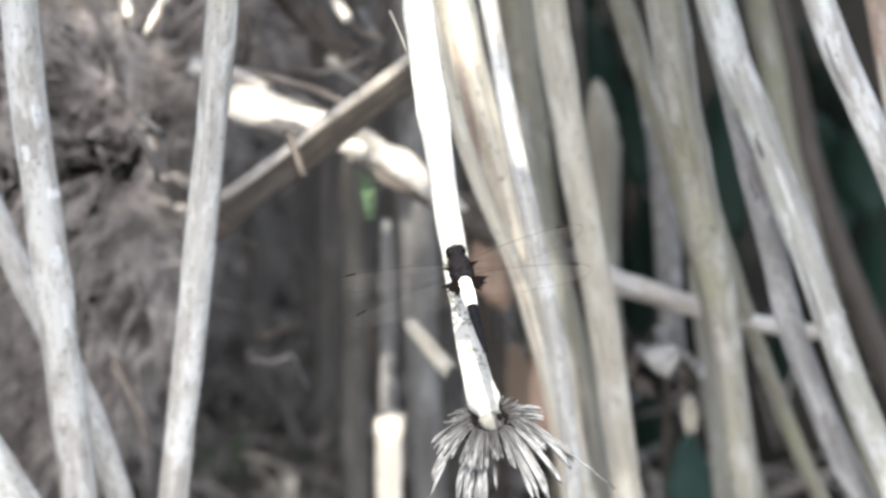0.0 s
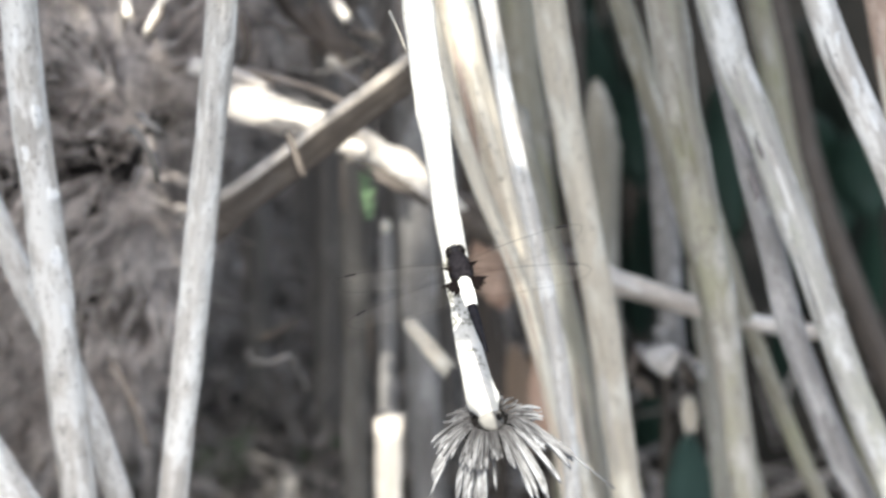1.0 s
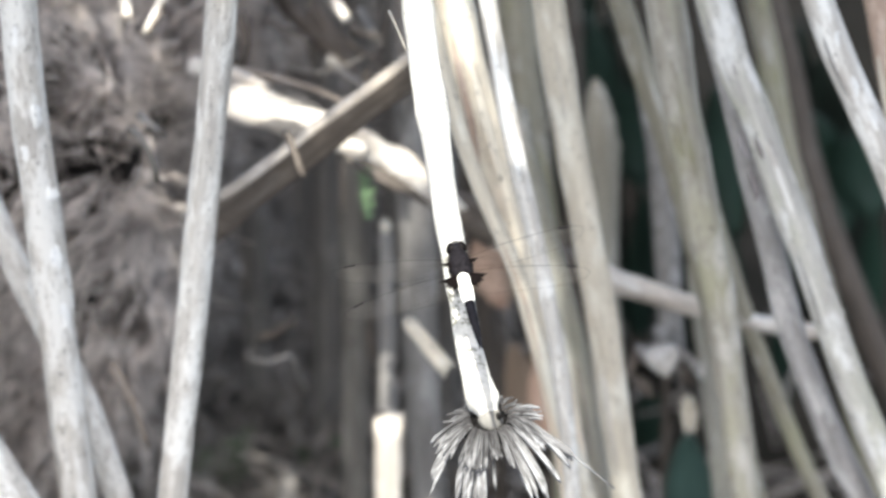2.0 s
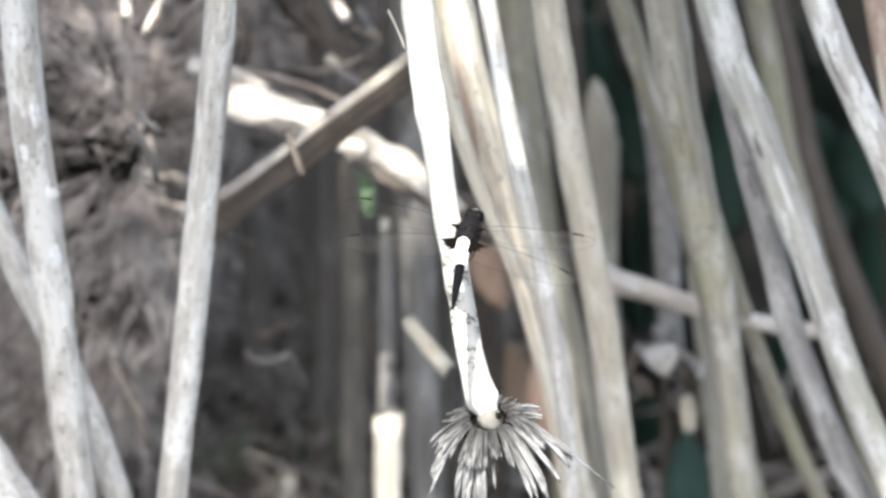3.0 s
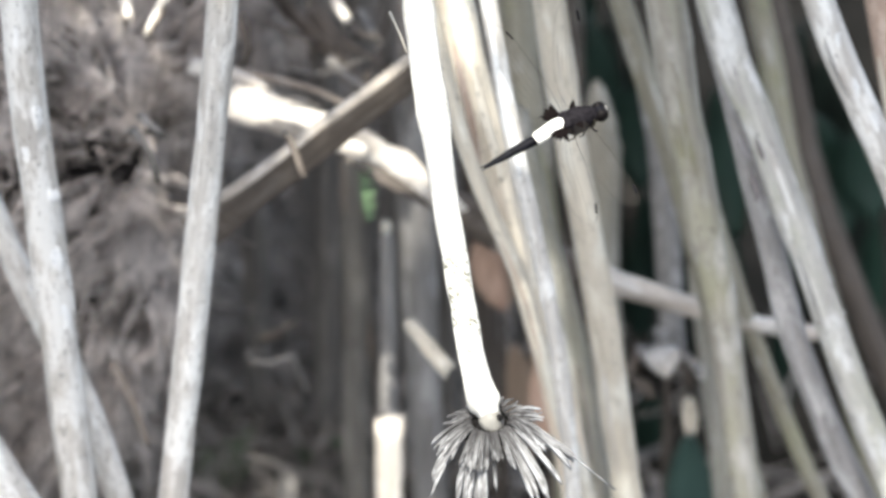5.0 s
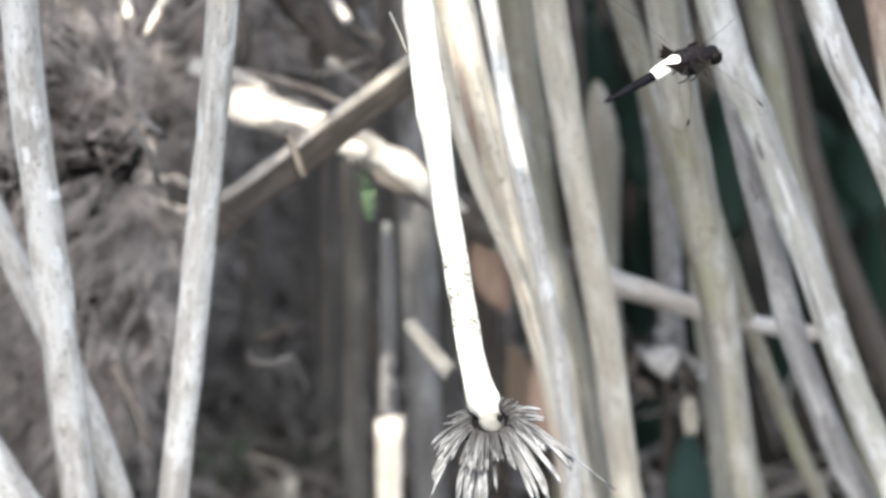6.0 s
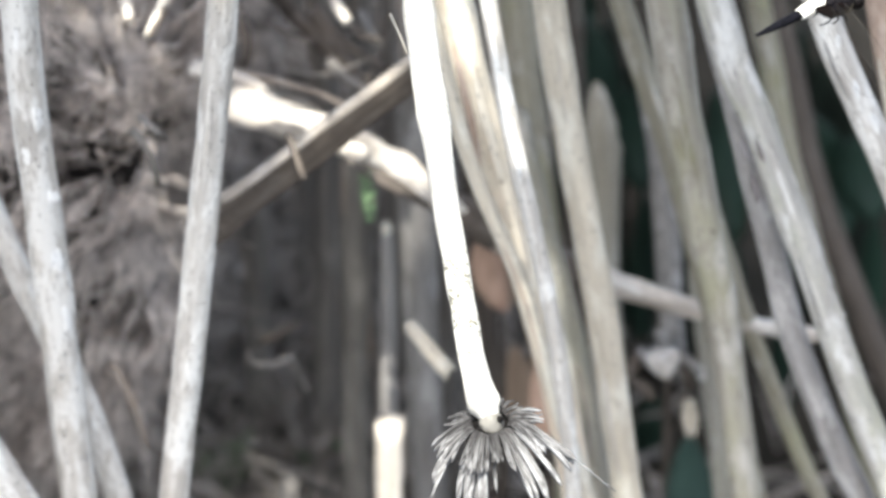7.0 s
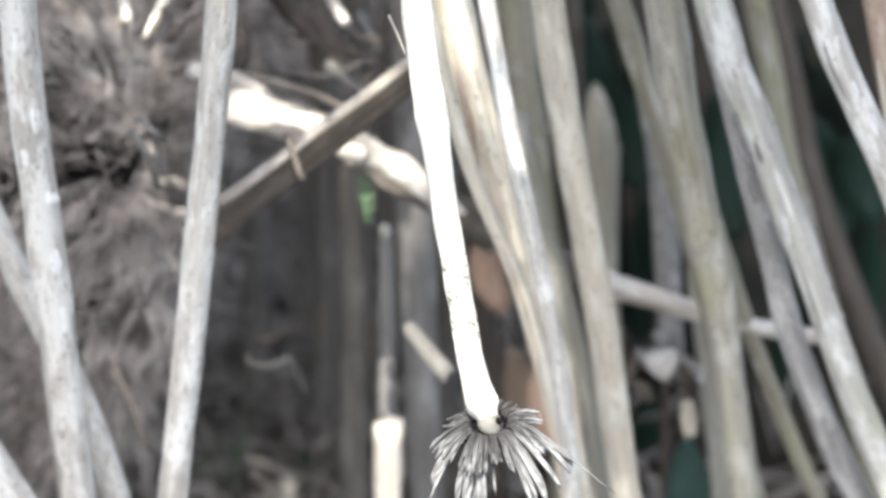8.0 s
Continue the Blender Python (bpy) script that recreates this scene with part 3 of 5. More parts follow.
scarred = dead_stalk([(0.2449, 0.0319, -0.0120), (0.1604, 0.1013, 0.2007), (0.1533, 0.1068, 0.2176), (0.1436, 0.1141, 0.2402), (0.1337, 0.1226, 0.2666), (0.1250, 0.1303, 0.2909), (0.1153, 0.1378, 0.3150), (0.1072, 0.1453, 0.3390), (0.0984, 0.1513, 0.3588), (0.0928, 0.1573, 0.3786), (0.0605, 0.1909, 0.4940)], 0.0049, 0.0064, mossy_bark, 'whitish dead stalk with dark scars, leaning')
mauve = dead_stalk([(0.2337, 0.0505, -0.0120), (0.1486, 0.1161, 0.1872), (0.1401, 0.1217, 0.2043), (0.1306, 0.1292, 0.2270), (0.1227, 0.1358, 0.2475), (0.1174, 0.1424, 0.2679), (0.1115, 0.1495, 0.2902), (0.1051, 0.1571, 0.3144), (0.0975, 0.1658, 0.3425), (0.0720, 0.1945, 0.4388)], 0.0047, 0.0047, mauve_pale, 'mauve-grey dead stalk running beside a whitish one')
bark_strip(dead_stalk([(0.1902, 0.2322, -0.0120), (0.1475, 0.2820, 0.1299), (0.1371, 0.2942, 0.1646), (0.1285, 0.3054, 0.1968), (0.1224, 0.3163, 0.2288), (0.1173, 0.3235, 0.2500), (0.0908, 0.3612, 0.3656)], 0.0047, 0.0047, olive_bark, 'dull olive stalk deep in the thicket'), [(0.1208, 0.3129, 0.2315), (0.1270, 0.3020, 0.1996), (0.1355, 0.2908, 0.1674)], 0.0011, greenish_bark, 'loose strip of weathered skin')
bark_strip(dead_stalk([(0.2141, 0.2707, -0.0120), (0.1713, 0.3052, 0.0840), (0.1590, 0.3152, 0.1116), (0.1497, 0.3234, 0.1346), (0.1405, 0.3326, 0.1608), (0.1329, 0.3440, 0.1933), (0.1247, 0.3552, 0.2255), (0.0967, 0.3934, 0.3405)], 0.0057, 0.0057, brown_bark, 'dark brown leaning stalk deep in the thicket'), [(0.1344, 0.3400, 0.1965), (0.1420, 0.3287, 0.1640), (0.1512, 0.3194, 0.1379)], 0.0013, dull_bark, 'loose strip of weathered skin')
mottled = dead_stalk([(0.3032, 0.0172, -0.0120), (0.1670, 0.1131, 0.2978), (0.1521, 0.1236, 0.3317), (0.1433, 0.1297, 0.3515), (0.1340, 0.1356, 0.3712), (0.1262, 0.1415, 0.3908), (0.0846, 0.1738, 0.5035)], 0.0056, 0.0056, pale_bark, 'mottled white dead stalk, leaning')
bark_strip(dead_stalk([(0.2030, 0.0453, -0.0120), (0.1615, 0.1405, 0.2926), (0.1560, 0.1531, 0.3327), (0.1522, 0.1592, 0.3527), (0.1483, 0.1655, 0.3734), (0.1273, 0.2000, 0.4912)], 0.0045, 0.0045, pink_bark, 'pinkish beige dry stalk at the edge of the thicket'), [(0.1491, 0.1556, 0.3555), (0.1528, 0.1495, 0.3356), (0.1583, 0.1370, 0.2955)], 0.0012, straw_bark, 'loose strip of weathered skin')
bark_strip(dead_stalk([(0.2041, 0.1256, -0.0120), (0.1388, 0.1754, 0.1334), (0.1296, 0.1821, 0.1530), (0.1215, 0.1889, 0.1731), (0.1138, 0.1953, 0.1921), (0.1104, 0.1985, 0.2015), (0.0921, 0.2167, 0.2580)], 0.0031, 0.0031, olive_bark, 'thin greenish stalk leaning low'), [(0.1118, 0.1963, 0.2035), (0.1151, 0.1931, 0.1940), (0.1216, 0.1867, 0.1751)], 0.0008, greenish_bark, 'loose strip of weathered skin')
bark_strip(dead_stalk([(0.1205, 0.1638, -0.0120), (0.1049, 0.2050, 0.1065), (0.1003, 0.2171, 0.1413), (0.0962, 0.2289, 0.1755), (0.0940, 0.2354, 0.1951)], 0.0037, 0.0037, ashen_bark, 'thin ash-grey stalk in shade'), [(0.0950, 0.2262, 0.1778), (0.0991, 0.2145, 0.1437), (0.1037, 0.2024, 0.1089)], 0.0009, greenish_bark, 'loose strip of weathered skin')
upright = dead_stalk([(-0.0188, 0.1768, -0.0120), (-0.0199, 0.2116, 0.1004), (-0.0202, 0.2214, 0.1319), (-0.0205, 0.2335, 0.1716), (-0.0206, 0.2449, 0.2085)], 0.0042, 0.0026, mauve_bark, 'thin upright mauve-grey dry stalk in shade', rounded=True)
cream_stub = dead_stalk([(-0.0198, 0.1730, 0.0057), (-0.0198, 0.1857, 0.0787), (-0.0198, 0.1985, 0.1517)], 0.0054, 0.0052, peeled_wood, 'short sunlit cream stalk, cut off square')
flake(cream_stub, 'cut_end', (-0.0198, 0.1950, 0.1525), 0.0046, 0.0020, 0, straw_bark, 'slanting brownish cut face')
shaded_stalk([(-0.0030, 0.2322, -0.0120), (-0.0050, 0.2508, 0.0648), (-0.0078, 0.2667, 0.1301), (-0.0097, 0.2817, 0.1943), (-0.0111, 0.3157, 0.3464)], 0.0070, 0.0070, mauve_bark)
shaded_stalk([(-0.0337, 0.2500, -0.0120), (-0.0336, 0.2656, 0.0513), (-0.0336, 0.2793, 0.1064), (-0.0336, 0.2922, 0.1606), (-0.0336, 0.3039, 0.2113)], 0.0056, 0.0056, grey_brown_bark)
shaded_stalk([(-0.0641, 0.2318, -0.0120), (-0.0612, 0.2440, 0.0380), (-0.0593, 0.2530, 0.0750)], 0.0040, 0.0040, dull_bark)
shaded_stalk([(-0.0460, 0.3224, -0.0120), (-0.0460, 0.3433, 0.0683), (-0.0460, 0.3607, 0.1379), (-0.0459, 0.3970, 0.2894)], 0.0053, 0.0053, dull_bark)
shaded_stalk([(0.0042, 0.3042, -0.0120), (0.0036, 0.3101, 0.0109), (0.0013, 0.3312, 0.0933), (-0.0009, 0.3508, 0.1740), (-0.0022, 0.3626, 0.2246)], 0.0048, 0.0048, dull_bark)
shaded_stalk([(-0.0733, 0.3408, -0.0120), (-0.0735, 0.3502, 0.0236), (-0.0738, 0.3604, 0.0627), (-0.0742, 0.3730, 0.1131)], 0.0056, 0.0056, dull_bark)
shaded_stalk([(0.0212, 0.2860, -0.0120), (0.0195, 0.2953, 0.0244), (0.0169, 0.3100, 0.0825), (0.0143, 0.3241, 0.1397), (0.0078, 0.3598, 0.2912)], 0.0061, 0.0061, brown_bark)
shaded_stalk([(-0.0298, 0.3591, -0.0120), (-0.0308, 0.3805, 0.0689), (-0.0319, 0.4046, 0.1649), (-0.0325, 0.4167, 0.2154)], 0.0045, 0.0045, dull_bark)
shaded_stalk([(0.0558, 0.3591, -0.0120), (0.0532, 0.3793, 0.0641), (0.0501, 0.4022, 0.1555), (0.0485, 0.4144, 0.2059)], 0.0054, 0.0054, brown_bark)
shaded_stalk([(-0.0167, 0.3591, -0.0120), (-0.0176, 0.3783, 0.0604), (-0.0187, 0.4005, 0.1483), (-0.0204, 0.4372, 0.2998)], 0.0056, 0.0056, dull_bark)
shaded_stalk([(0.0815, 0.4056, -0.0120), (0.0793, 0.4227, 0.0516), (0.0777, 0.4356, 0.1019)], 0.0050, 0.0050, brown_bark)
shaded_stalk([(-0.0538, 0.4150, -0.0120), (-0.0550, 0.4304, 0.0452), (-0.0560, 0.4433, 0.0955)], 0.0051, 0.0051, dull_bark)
flake(flaky, 'lichen_flake', (-0.1316, 0.0931, 0.3454), 0.0028, 0.0028, 0, lichen, 'crusty white lichen patch')
flake(flaky, 'lichen_flake', (-0.1361, 0.1014, 0.3730), 0.0025, 0.0047, 8, lichen, 'crusty white lichen patch')
flake(flaky, 'lichen_flake', (-0.1391, 0.0976, 0.3603), 0.0023, 0.0038, 5, lichen, 'crusty white lichen patch')
flake(flaky, 'lichen_flake', (-0.1312, 0.0866, 0.3238), 0.0034, 0.0044, 10, lichen, 'crusty white lichen patch')
flake(flaky, 'lichen_flake', (-0.1414, 0.1097, 0.4012), 0.0024, 0.0056, 0, lichen, 'crusty white lichen patch')
flake(flaky, 'lichen_flake', (-0.1284, 0.0802, 0.3030), 0.0023, 0.0048, 12, lichen, 'crusty white lichen patch')
flake(scarred, 'bark_scar', (0.1029, 0.1371, 0.3302), 0.0017, 0.0050, 18, scar_dark, 'dark sunken bark scar')
flake(scarred, 'bark_scar', (0.1085, 0.1371, 0.3302), 0.0015, 0.0045, 20, scar_dark, 'dark sunken bark scar')
flake(scarred, 'bark_scar', (0.1069, 0.1329, 0.3166), 0.0016, 0.0058, 20, scar_dark, 'dark sunken bark scar')
flake(scarred, 'bark_scar', (0.0993, 0.1457, 0.3584), 0.0013, 0.0038, 15, scar_dark, 'dark sunken bark scar')
flake(scarred, 'bud_stub', (0.1361, 0.1203, 0.2696), 0.0029, 0.0022, 20, mossy_bark, 'knobbly bud stub')
flake(algal, 'lichen_flake', (0.0829, 0.1683, 0.3079), 0.0020, 0.0069, 12, olive_bark, 'crusty pale patch')
flake(mottled, 'lichen_flake', (0.1321, 0.1336, 0.3801), 0.0023, 0.0042, 22, lichen, 'crusty white lichen patch')
flake(mottled, 'lichen_flake', (0.1390, 0.1288, 0.3644), 0.0023, 0.0048, 22, lichen, 'crusty white lichen patch')
flake(mottled, 'lichen_flake', (0.1457, 0.1250, 0.3516), 0.0019, 0.0048, 22, lichen, 'crusty white lichen patch')
bark_strip(broad, [(0.0100, 0.1449, 0.3614), (0.0151, 0.1383, 0.3397), (0.0202, 0.1321, 0.3197)], 0.0021, cream_bark, 'loose strip of cream bark')
bark_strip(broad, [(0.0031, 0.1484, 0.3709), (0.0077, 0.1418, 0.3492), (0.0128, 0.1344, 0.3254)], 0.0014, pink_bark, 'brown stained bark strip')
bark_strip(smooth, [(0.0391, 0.1732, 0.3515), (0.0422, 0.1671, 0.3315), (0.0447, 0.1608, 0.3114)], 0.0016, bone_bark, 'pale loose strip of skin')
bark_strip(algal, [(0.0795, 0.1782, 0.3402), (0.0841, 0.1713, 0.3181), (0.0892, 0.1637, 0.2939)], 0.0016, olive_bark, 'greenish ridge of algae-covered bark')
bark_strip(scarred, [(0.1097, 0.1393, 0.3376), (0.1159, 0.1341, 0.3206), (0.1221, 0.1288, 0.3036)], 0.0016, pale_bark, 'pale loose strip of skin')
bark_strip(slim, [(-0.0775, 0.1051, 0.3833), (-0.0790, 0.0992, 0.3638), (-0.0812, 0.0934, 0.3442)], 0.0016, pale_bark, 'pale loose strip of skin')
bark_strip(ashen, [(0.0401, 0.1500, 0.2432), (0.0442, 0.1450, 0.2264), (0.0473, 0.1400, 0.2095)], 0.0013, mossy_bark, 'pale loose strip of skin')
bark_strip(ashen, [(0.0472, 0.1460, 0.2255), (0.0507, 0.1410, 0.2032), (0.0526, 0.1360, 0.1861)], 0.0010, dull_bark, 'dark strip of split skin')
# Pale colour on the tip stands in for a spot of sun.
flake(upright, 'pale_tip', (-0.0210, 0.2400, 0.2092), 0.0021, 0.0024, 0, straw_bark, 'small rounded tip painted pale as if sunlit')
flake(leaning, 'lichen_flake', (-0.1402, 0.1060, 0.2911), 0.0019, 0.0043, 28, lichen, 'crusty white lichen patch')
flake(leaning, 'lichen_flake', (-0.1291, 0.0976, 0.2676), 0.0017, 0.0049, 26, lichen, 'crusty white lichen patch')
flake(leaning, 'lichen_flake', (-0.1207, 0.0901, 0.2470), 0.0018, 0.0045, 18, lichen, 'crusty white lichen patch')
flake(thick, 'lichen_flake', (-0.1536, 0.0461, 0.2643), 0.0029, 0.0044, 26, lichen, 'crusty white lichen patch')
flake(thick, 'lichen_flake', (-0.1481, 0.0437, 0.2567), 0.0025, 0.0029, 26, lichen, 'crusty white lichen patch')
bark_strip(mauve, [(0.1115, 0.1458, 0.2907), (0.1158, 0.1407, 0.2745), (0.1201, 0.1355, 0.2582)], 0.0013, ashen_bark, 'loose strip of ash-grey skin')
bark_strip(mauve, [(0.1244, 0.1309, 0.2439), (0.1304, 0.1249, 0.2254), (0.1359, 0.1195, 0.2089)], 0.0012, scar_dark, 'dark strip of split skin')
bark_strip(scarred, [(0.1209, 0.1277, 0.2982), (0.1274, 0.1220, 0.2801), (0.1328, 0.1172, 0.2649)], 0.0013, mauve_bark, 'mauve strip of weathered skin')
bark_strip(mottled, [(0.1283, 0.1341, 0.3821), (0.1327, 0.1306, 0.3703), (0.1378, 0.1274, 0.3595)], 0.0014, mauve_bark, 'mauve stained strip of skin')
bark_strip(whitish, [(0.0155, 0.1301, 0.3948), (0.0198, 0.1225, 0.3694), (0.0264, 0.1130, 0.3379)], 0.0019, lichen, 'pale loose strip of skin')
bark_strip(smooth, [(0.0505, 0.1499, 0.2771), (0.0539, 0.1427, 0.2546), (0.0573, 0.1361, 0.2341)], 0.0014, straw_bark, 'dull strip of weathered skin')
bark_strip(smooth, [(0.0569, 0.1346, 0.2301), (0.0604, 0.1279, 0.2095), (0.0625, 0.1224, 0.1929)], 0.0014, bone_bark, 'pale loose strip of skin')
bark_strip(algal, [(0.0948, 0.1581, 0.2728), (0.0979, 0.1515, 0.2524), (0.1011, 0.1435, 0.2277)], 0.0014, bone_bark, 'pale loose strip of skin')

# ---- branches and twigs ----
pale_branch = fallen_branch([(-0.0740, 0.2213, 0.2826), (-0.0673, 0.2164, 0.2845), (-0.0532, 0.2137, 0.2813), (-0.0371, 0.2099, 0.2768), (-0.0190, 0.2081, 0.2668), (0.0032, 0.2023, 0.2522), (0.0236, 0.2014, 0.2355), (0.0440, 0.1995, 0.2254), (0.0615, 0.1995, 0.2177), (0.0936, 0.2008, 0.2037), (0.1244, 0.1959, 0.1979), (0.1408, 0.1946, 0.1963)], 0.0067, 0.0028, peeled_wood, 'pale peeled branch lying across behind the stalks')
split_stick([(-0.0855, 0.1574, 0.2764), (-0.0757, 0.1539, 0.2878), (-0.0619, 0.1604, 0.2955), (-0.0442, 0.1690, 0.3058), (-0.0264, 0.1776, 0.3161), (-0.0097, 0.1856, 0.3256), (-0.0047, 0.1880, 0.3285)], 0.0073, 0.0061, lit_split_wood, 'brown split stick, upper edge painted paler as if lit')
twig([(-0.0893, 0.2414, 0.2832), (-0.0778, 0.2323, 0.2879), (-0.0695, 0.2265, 0.2888), (-0.0623, 0.2203, 0.2891)], 0.0035, 0.0022, peeled_wood, 'pale flaking splinter of peeled wood')
bark_strip(pale_branch, [(-0.0688, 0.2052, 0.2991), (-0.0588, 0.2041, 0.2979), (-0.0478, 0.2023, 0.2958)], 0.0020, dull_bark, 'grey flake of bark')
# Brown sleeve stands in for the shadow on this stretch of branch.
bark_sleeve(pale_branch, [(-0.0010, 0.2040, 0.2545), (0.0032, 0.2023, 0.2522), (0.0236, 0.2014, 0.2355), (0.0440, 0.1995, 0.2254), (0.0560, 0.1995, 0.2200)], 0.0064, brown_bark, 'dark brown sleeve that paints the branch in shadow')
# Shade under the branch, painted as a dark strip.
bark_strip(pale_branch, [(-0.0346, 0.2000, 0.2765), (-0.0270, 0.1990, 0.2700), (-0.0159, 0.1980, 0.2636), (-0.0044, 0.1970, 0.2547)], 0.0034, brown_bark, 'dark strip painted as shade along the underside')
twig([(-0.0544, 0.1716, 0.3090), (-0.0514, 0.1488, 0.3207), (-0.0480, 0.1387, 0.3164)], 0.0013, 0.0011, brown_bark, 'short brown twig stuck to a stick')
twig([(-0.0791, 0.2414, 0.2832), (-0.0616, 0.2311, 0.2865), (-0.0452, 0.2205, 0.2894), (-0.0339, 0.2092, 0.2915)], 0.0015, 0.0008, stick_bark, 'thin dry twig over the pale branch')
twig([(-0.0408, 0.2584, 0.2724), (-0.0354, 0.2396, 0.2810), (-0.0271, 0.2278, 0.2826)], 0.0023, 0.0016, dull_bark, 'short dry twig beside the stick')
twig([(-0.1167, 0.2488, 0.3231), (-0.1123, 0.2252, 0.3261), (-0.1106, 0.2129, 0.3270)], 0.0020, 0.0018, peeled_wood, 'pale broken twig end poking from fibres')
twig([(-0.0956, 0.2488, 0.3231), (-0.0987, 0.2252, 0.3261), (-0.1038, 0.2093, 0.3228)], 0.0015, 0.0019, peeled_wood, 'pale broken twig end poking from fibres')
twig([(-0.0437, 0.2713, 0.3033), (-0.0384, 0.2562, 0.3008), (-0.0338, 0.2442, 0.3021)], 0.0019, 0.0019, peeled_wood, 'pale broken twig end poking from fibres')
twig([(-0.0298, 0.2858, 0.2739), (-0.0265, 0.2661, 0.2815), (-0.0237, 0.2553, 0.2842)], 0.0017, 0.0019, dull_bark, 'dry broken twig end poking from litter')
twig([(-0.0172, 0.0724, 0.4396), (-0.0142, 0.0644, 0.4378), (-0.0116, 0.0563, 0.4360)], 0.0004, 0.0003, straw_bark, 'hair-thin dry fibre beside a stalk')
twig([(-0.0288, 0.1946, 0.2819), (-0.0332, 0.1915, 0.2860), (-0.0368, 0.1925, 0.2872)], 0.0042, 0.0022, peeled_wood, 'stubby broken side shoot on the pale branch')
twig([(-0.0117, 0.1441, 0.2451), (-0.0048, 0.1311, 0.2451), (0.0026, 0.1257, 0.2387)], 0.0027, 0.0031, straw_bark, 'short tan twig caught between stalks')
twig([(-0.0712, 0.2057, 0.1785), (-0.0661, 0.1882, 0.1887), (-0.0614, 0.1882, 0.1887), (-0.0558, 0.1898, 0.1906), (-0.0534, 0.1938, 0.1798), (-0.0497, 0.2042, 0.1611)], 0.0013, 0.0009, dull_bark, 'curled pale dry twig hooked on fibres')
twig([(-0.0675, 0.2465, 0.1493), (-0.0609, 0.2410, 0.1582), (-0.0539, 0.2441, 0.1619)], 0.0018, 0.0013, brown_bark, 'short dull twig lying on fibres')
twig([(-0.1087, 0.1801, 0.3034), (-0.1043, 0.1697, 0.3067), (-0.1009, 0.1653, 0.3014), (-0.0998, 0.1686, 0.2898)], 0.0016, 0.0014, dull_bark, 'grey dry twig poking out of fibres')
twig([(-0.1062, 0.1910, 0.3010), (-0.1009, 0.1729, 0.3105), (-0.0974, 0.1788, 0.3019)], 0.0014, 0.0012, dull_bark, 'grey dry twig poking out of fibres')
twig([(-0.0712, 0.2765, 0.2628), (-0.0717, 0.2726, 0.2737), (-0.0734, 0.2766, 0.2785)], 0.0017, 0.0014, stick_bark, 'dull dry twig against dark litter')
twig([(-0.1188, 0.1732, 0.2019), (-0.1123, 0.1653, 0.1925), (-0.1066, 0.1610, 0.1718)], 0.0016, 0.0010, stick_bark, 'thin grey twig leaning on fibres')
twig([(-0.0470, 0.3095, 0.2555), (-0.0384, 0.2936, 0.2520), (-0.0299, 0.2764, 0.2471), (-0.0257, 0.2632, 0.2470)], 0.0042, 0.0027, brown_bark, 'brown broken stick lying in litter')
twig([(-0.0673, 0.3573, 0.2347), (-0.0518, 0.3305, 0.2338), (-0.0345, 0.3026, 0.2316)], 0.0043, 0.0032, brown_bark, 'brown broken stick lying in litter')

twig([(-0.0721, 0.2440, 0.2806), (-0.0515, 0.2320, 0.2823), (-0.0373, 0.2260, 0.2781)], 0.0006, 0.0004, dull_bark, 'thin dry stem tangled above the pale branch')
twig([(-0.0698, 0.2340, 0.2808), (-0.0533, 0.2220, 0.2864), (-0.0401, 0.2160, 0.2809)], 0.0005, 0.0004, dull_bark, 'thin dry stem tangled above the pale branch')
twig([(-0.0543, 0.2740, 0.2831), (-0.0398, 0.2620, 0.2742), (-0.0296, 0.2560, 0.2593)], 0.0010, 0.0008, brown_bark, 'thin dry stem tangled above the pale branch')
twig([(-0.0649, 0.2820, 0.2716), (-0.0461, 0.2700, 0.2732), (-0.0255, 0.2640, 0.2713)], 0.0009, 0.0006, brown_bark, 'thin dry stem tangled above the pale branch')
twig([(-0.0461, 0.2770, 0.2860), (-0.0378, 0.2650, 0.2797), (-0.0193, 0.2590, 0.2687)], 0.0013, 0.0008, brown_bark, 'thin dry stem tangled above the pale branch')
twig([(-0.0357, 0.2700, 0.2862), (-0.0294, 0.2580, 0.2852), (-0.0236, 0.2520, 0.2893)], 0.0012, 0.0008, brown_bark, 'thin dry stem tangled above the pale branch')
twig([(-0.0725, 0.2670, 0.2885), (-0.0702, 0.2550, 0.2849), (-0.0727, 0.2490, 0.2772)], 0.0014, 0.0010, brown_bark, 'thin dry stem tangled above the pale branch')
twig([(-0.0193, 0.2740, 0.2831), (-0.0245, 0.2620, 0.2690), (-0.0296, 0.2560, 0.2633)], 0.0009, 0.0006, brown_bark, 'thin dry stem tangled above the pale branch')
twig([(-0.0584, 0.2620, 0.2664), (-0.0427, 0.2500, 0.2738), (-0.0273, 0.2440, 0.2858)], 0.0008, 0.0004, dull_bark, 'thin dry stem tangled above the pale branch')
twig([(-0.0987, 0.2260, 0.3254), (-0.0997, 0.2140, 0.3272), (-0.1037, 0.2080, 0.3238)], 0.0012, 0.0008, brown_bark, 'thin dry stem tangled above the pale branch')

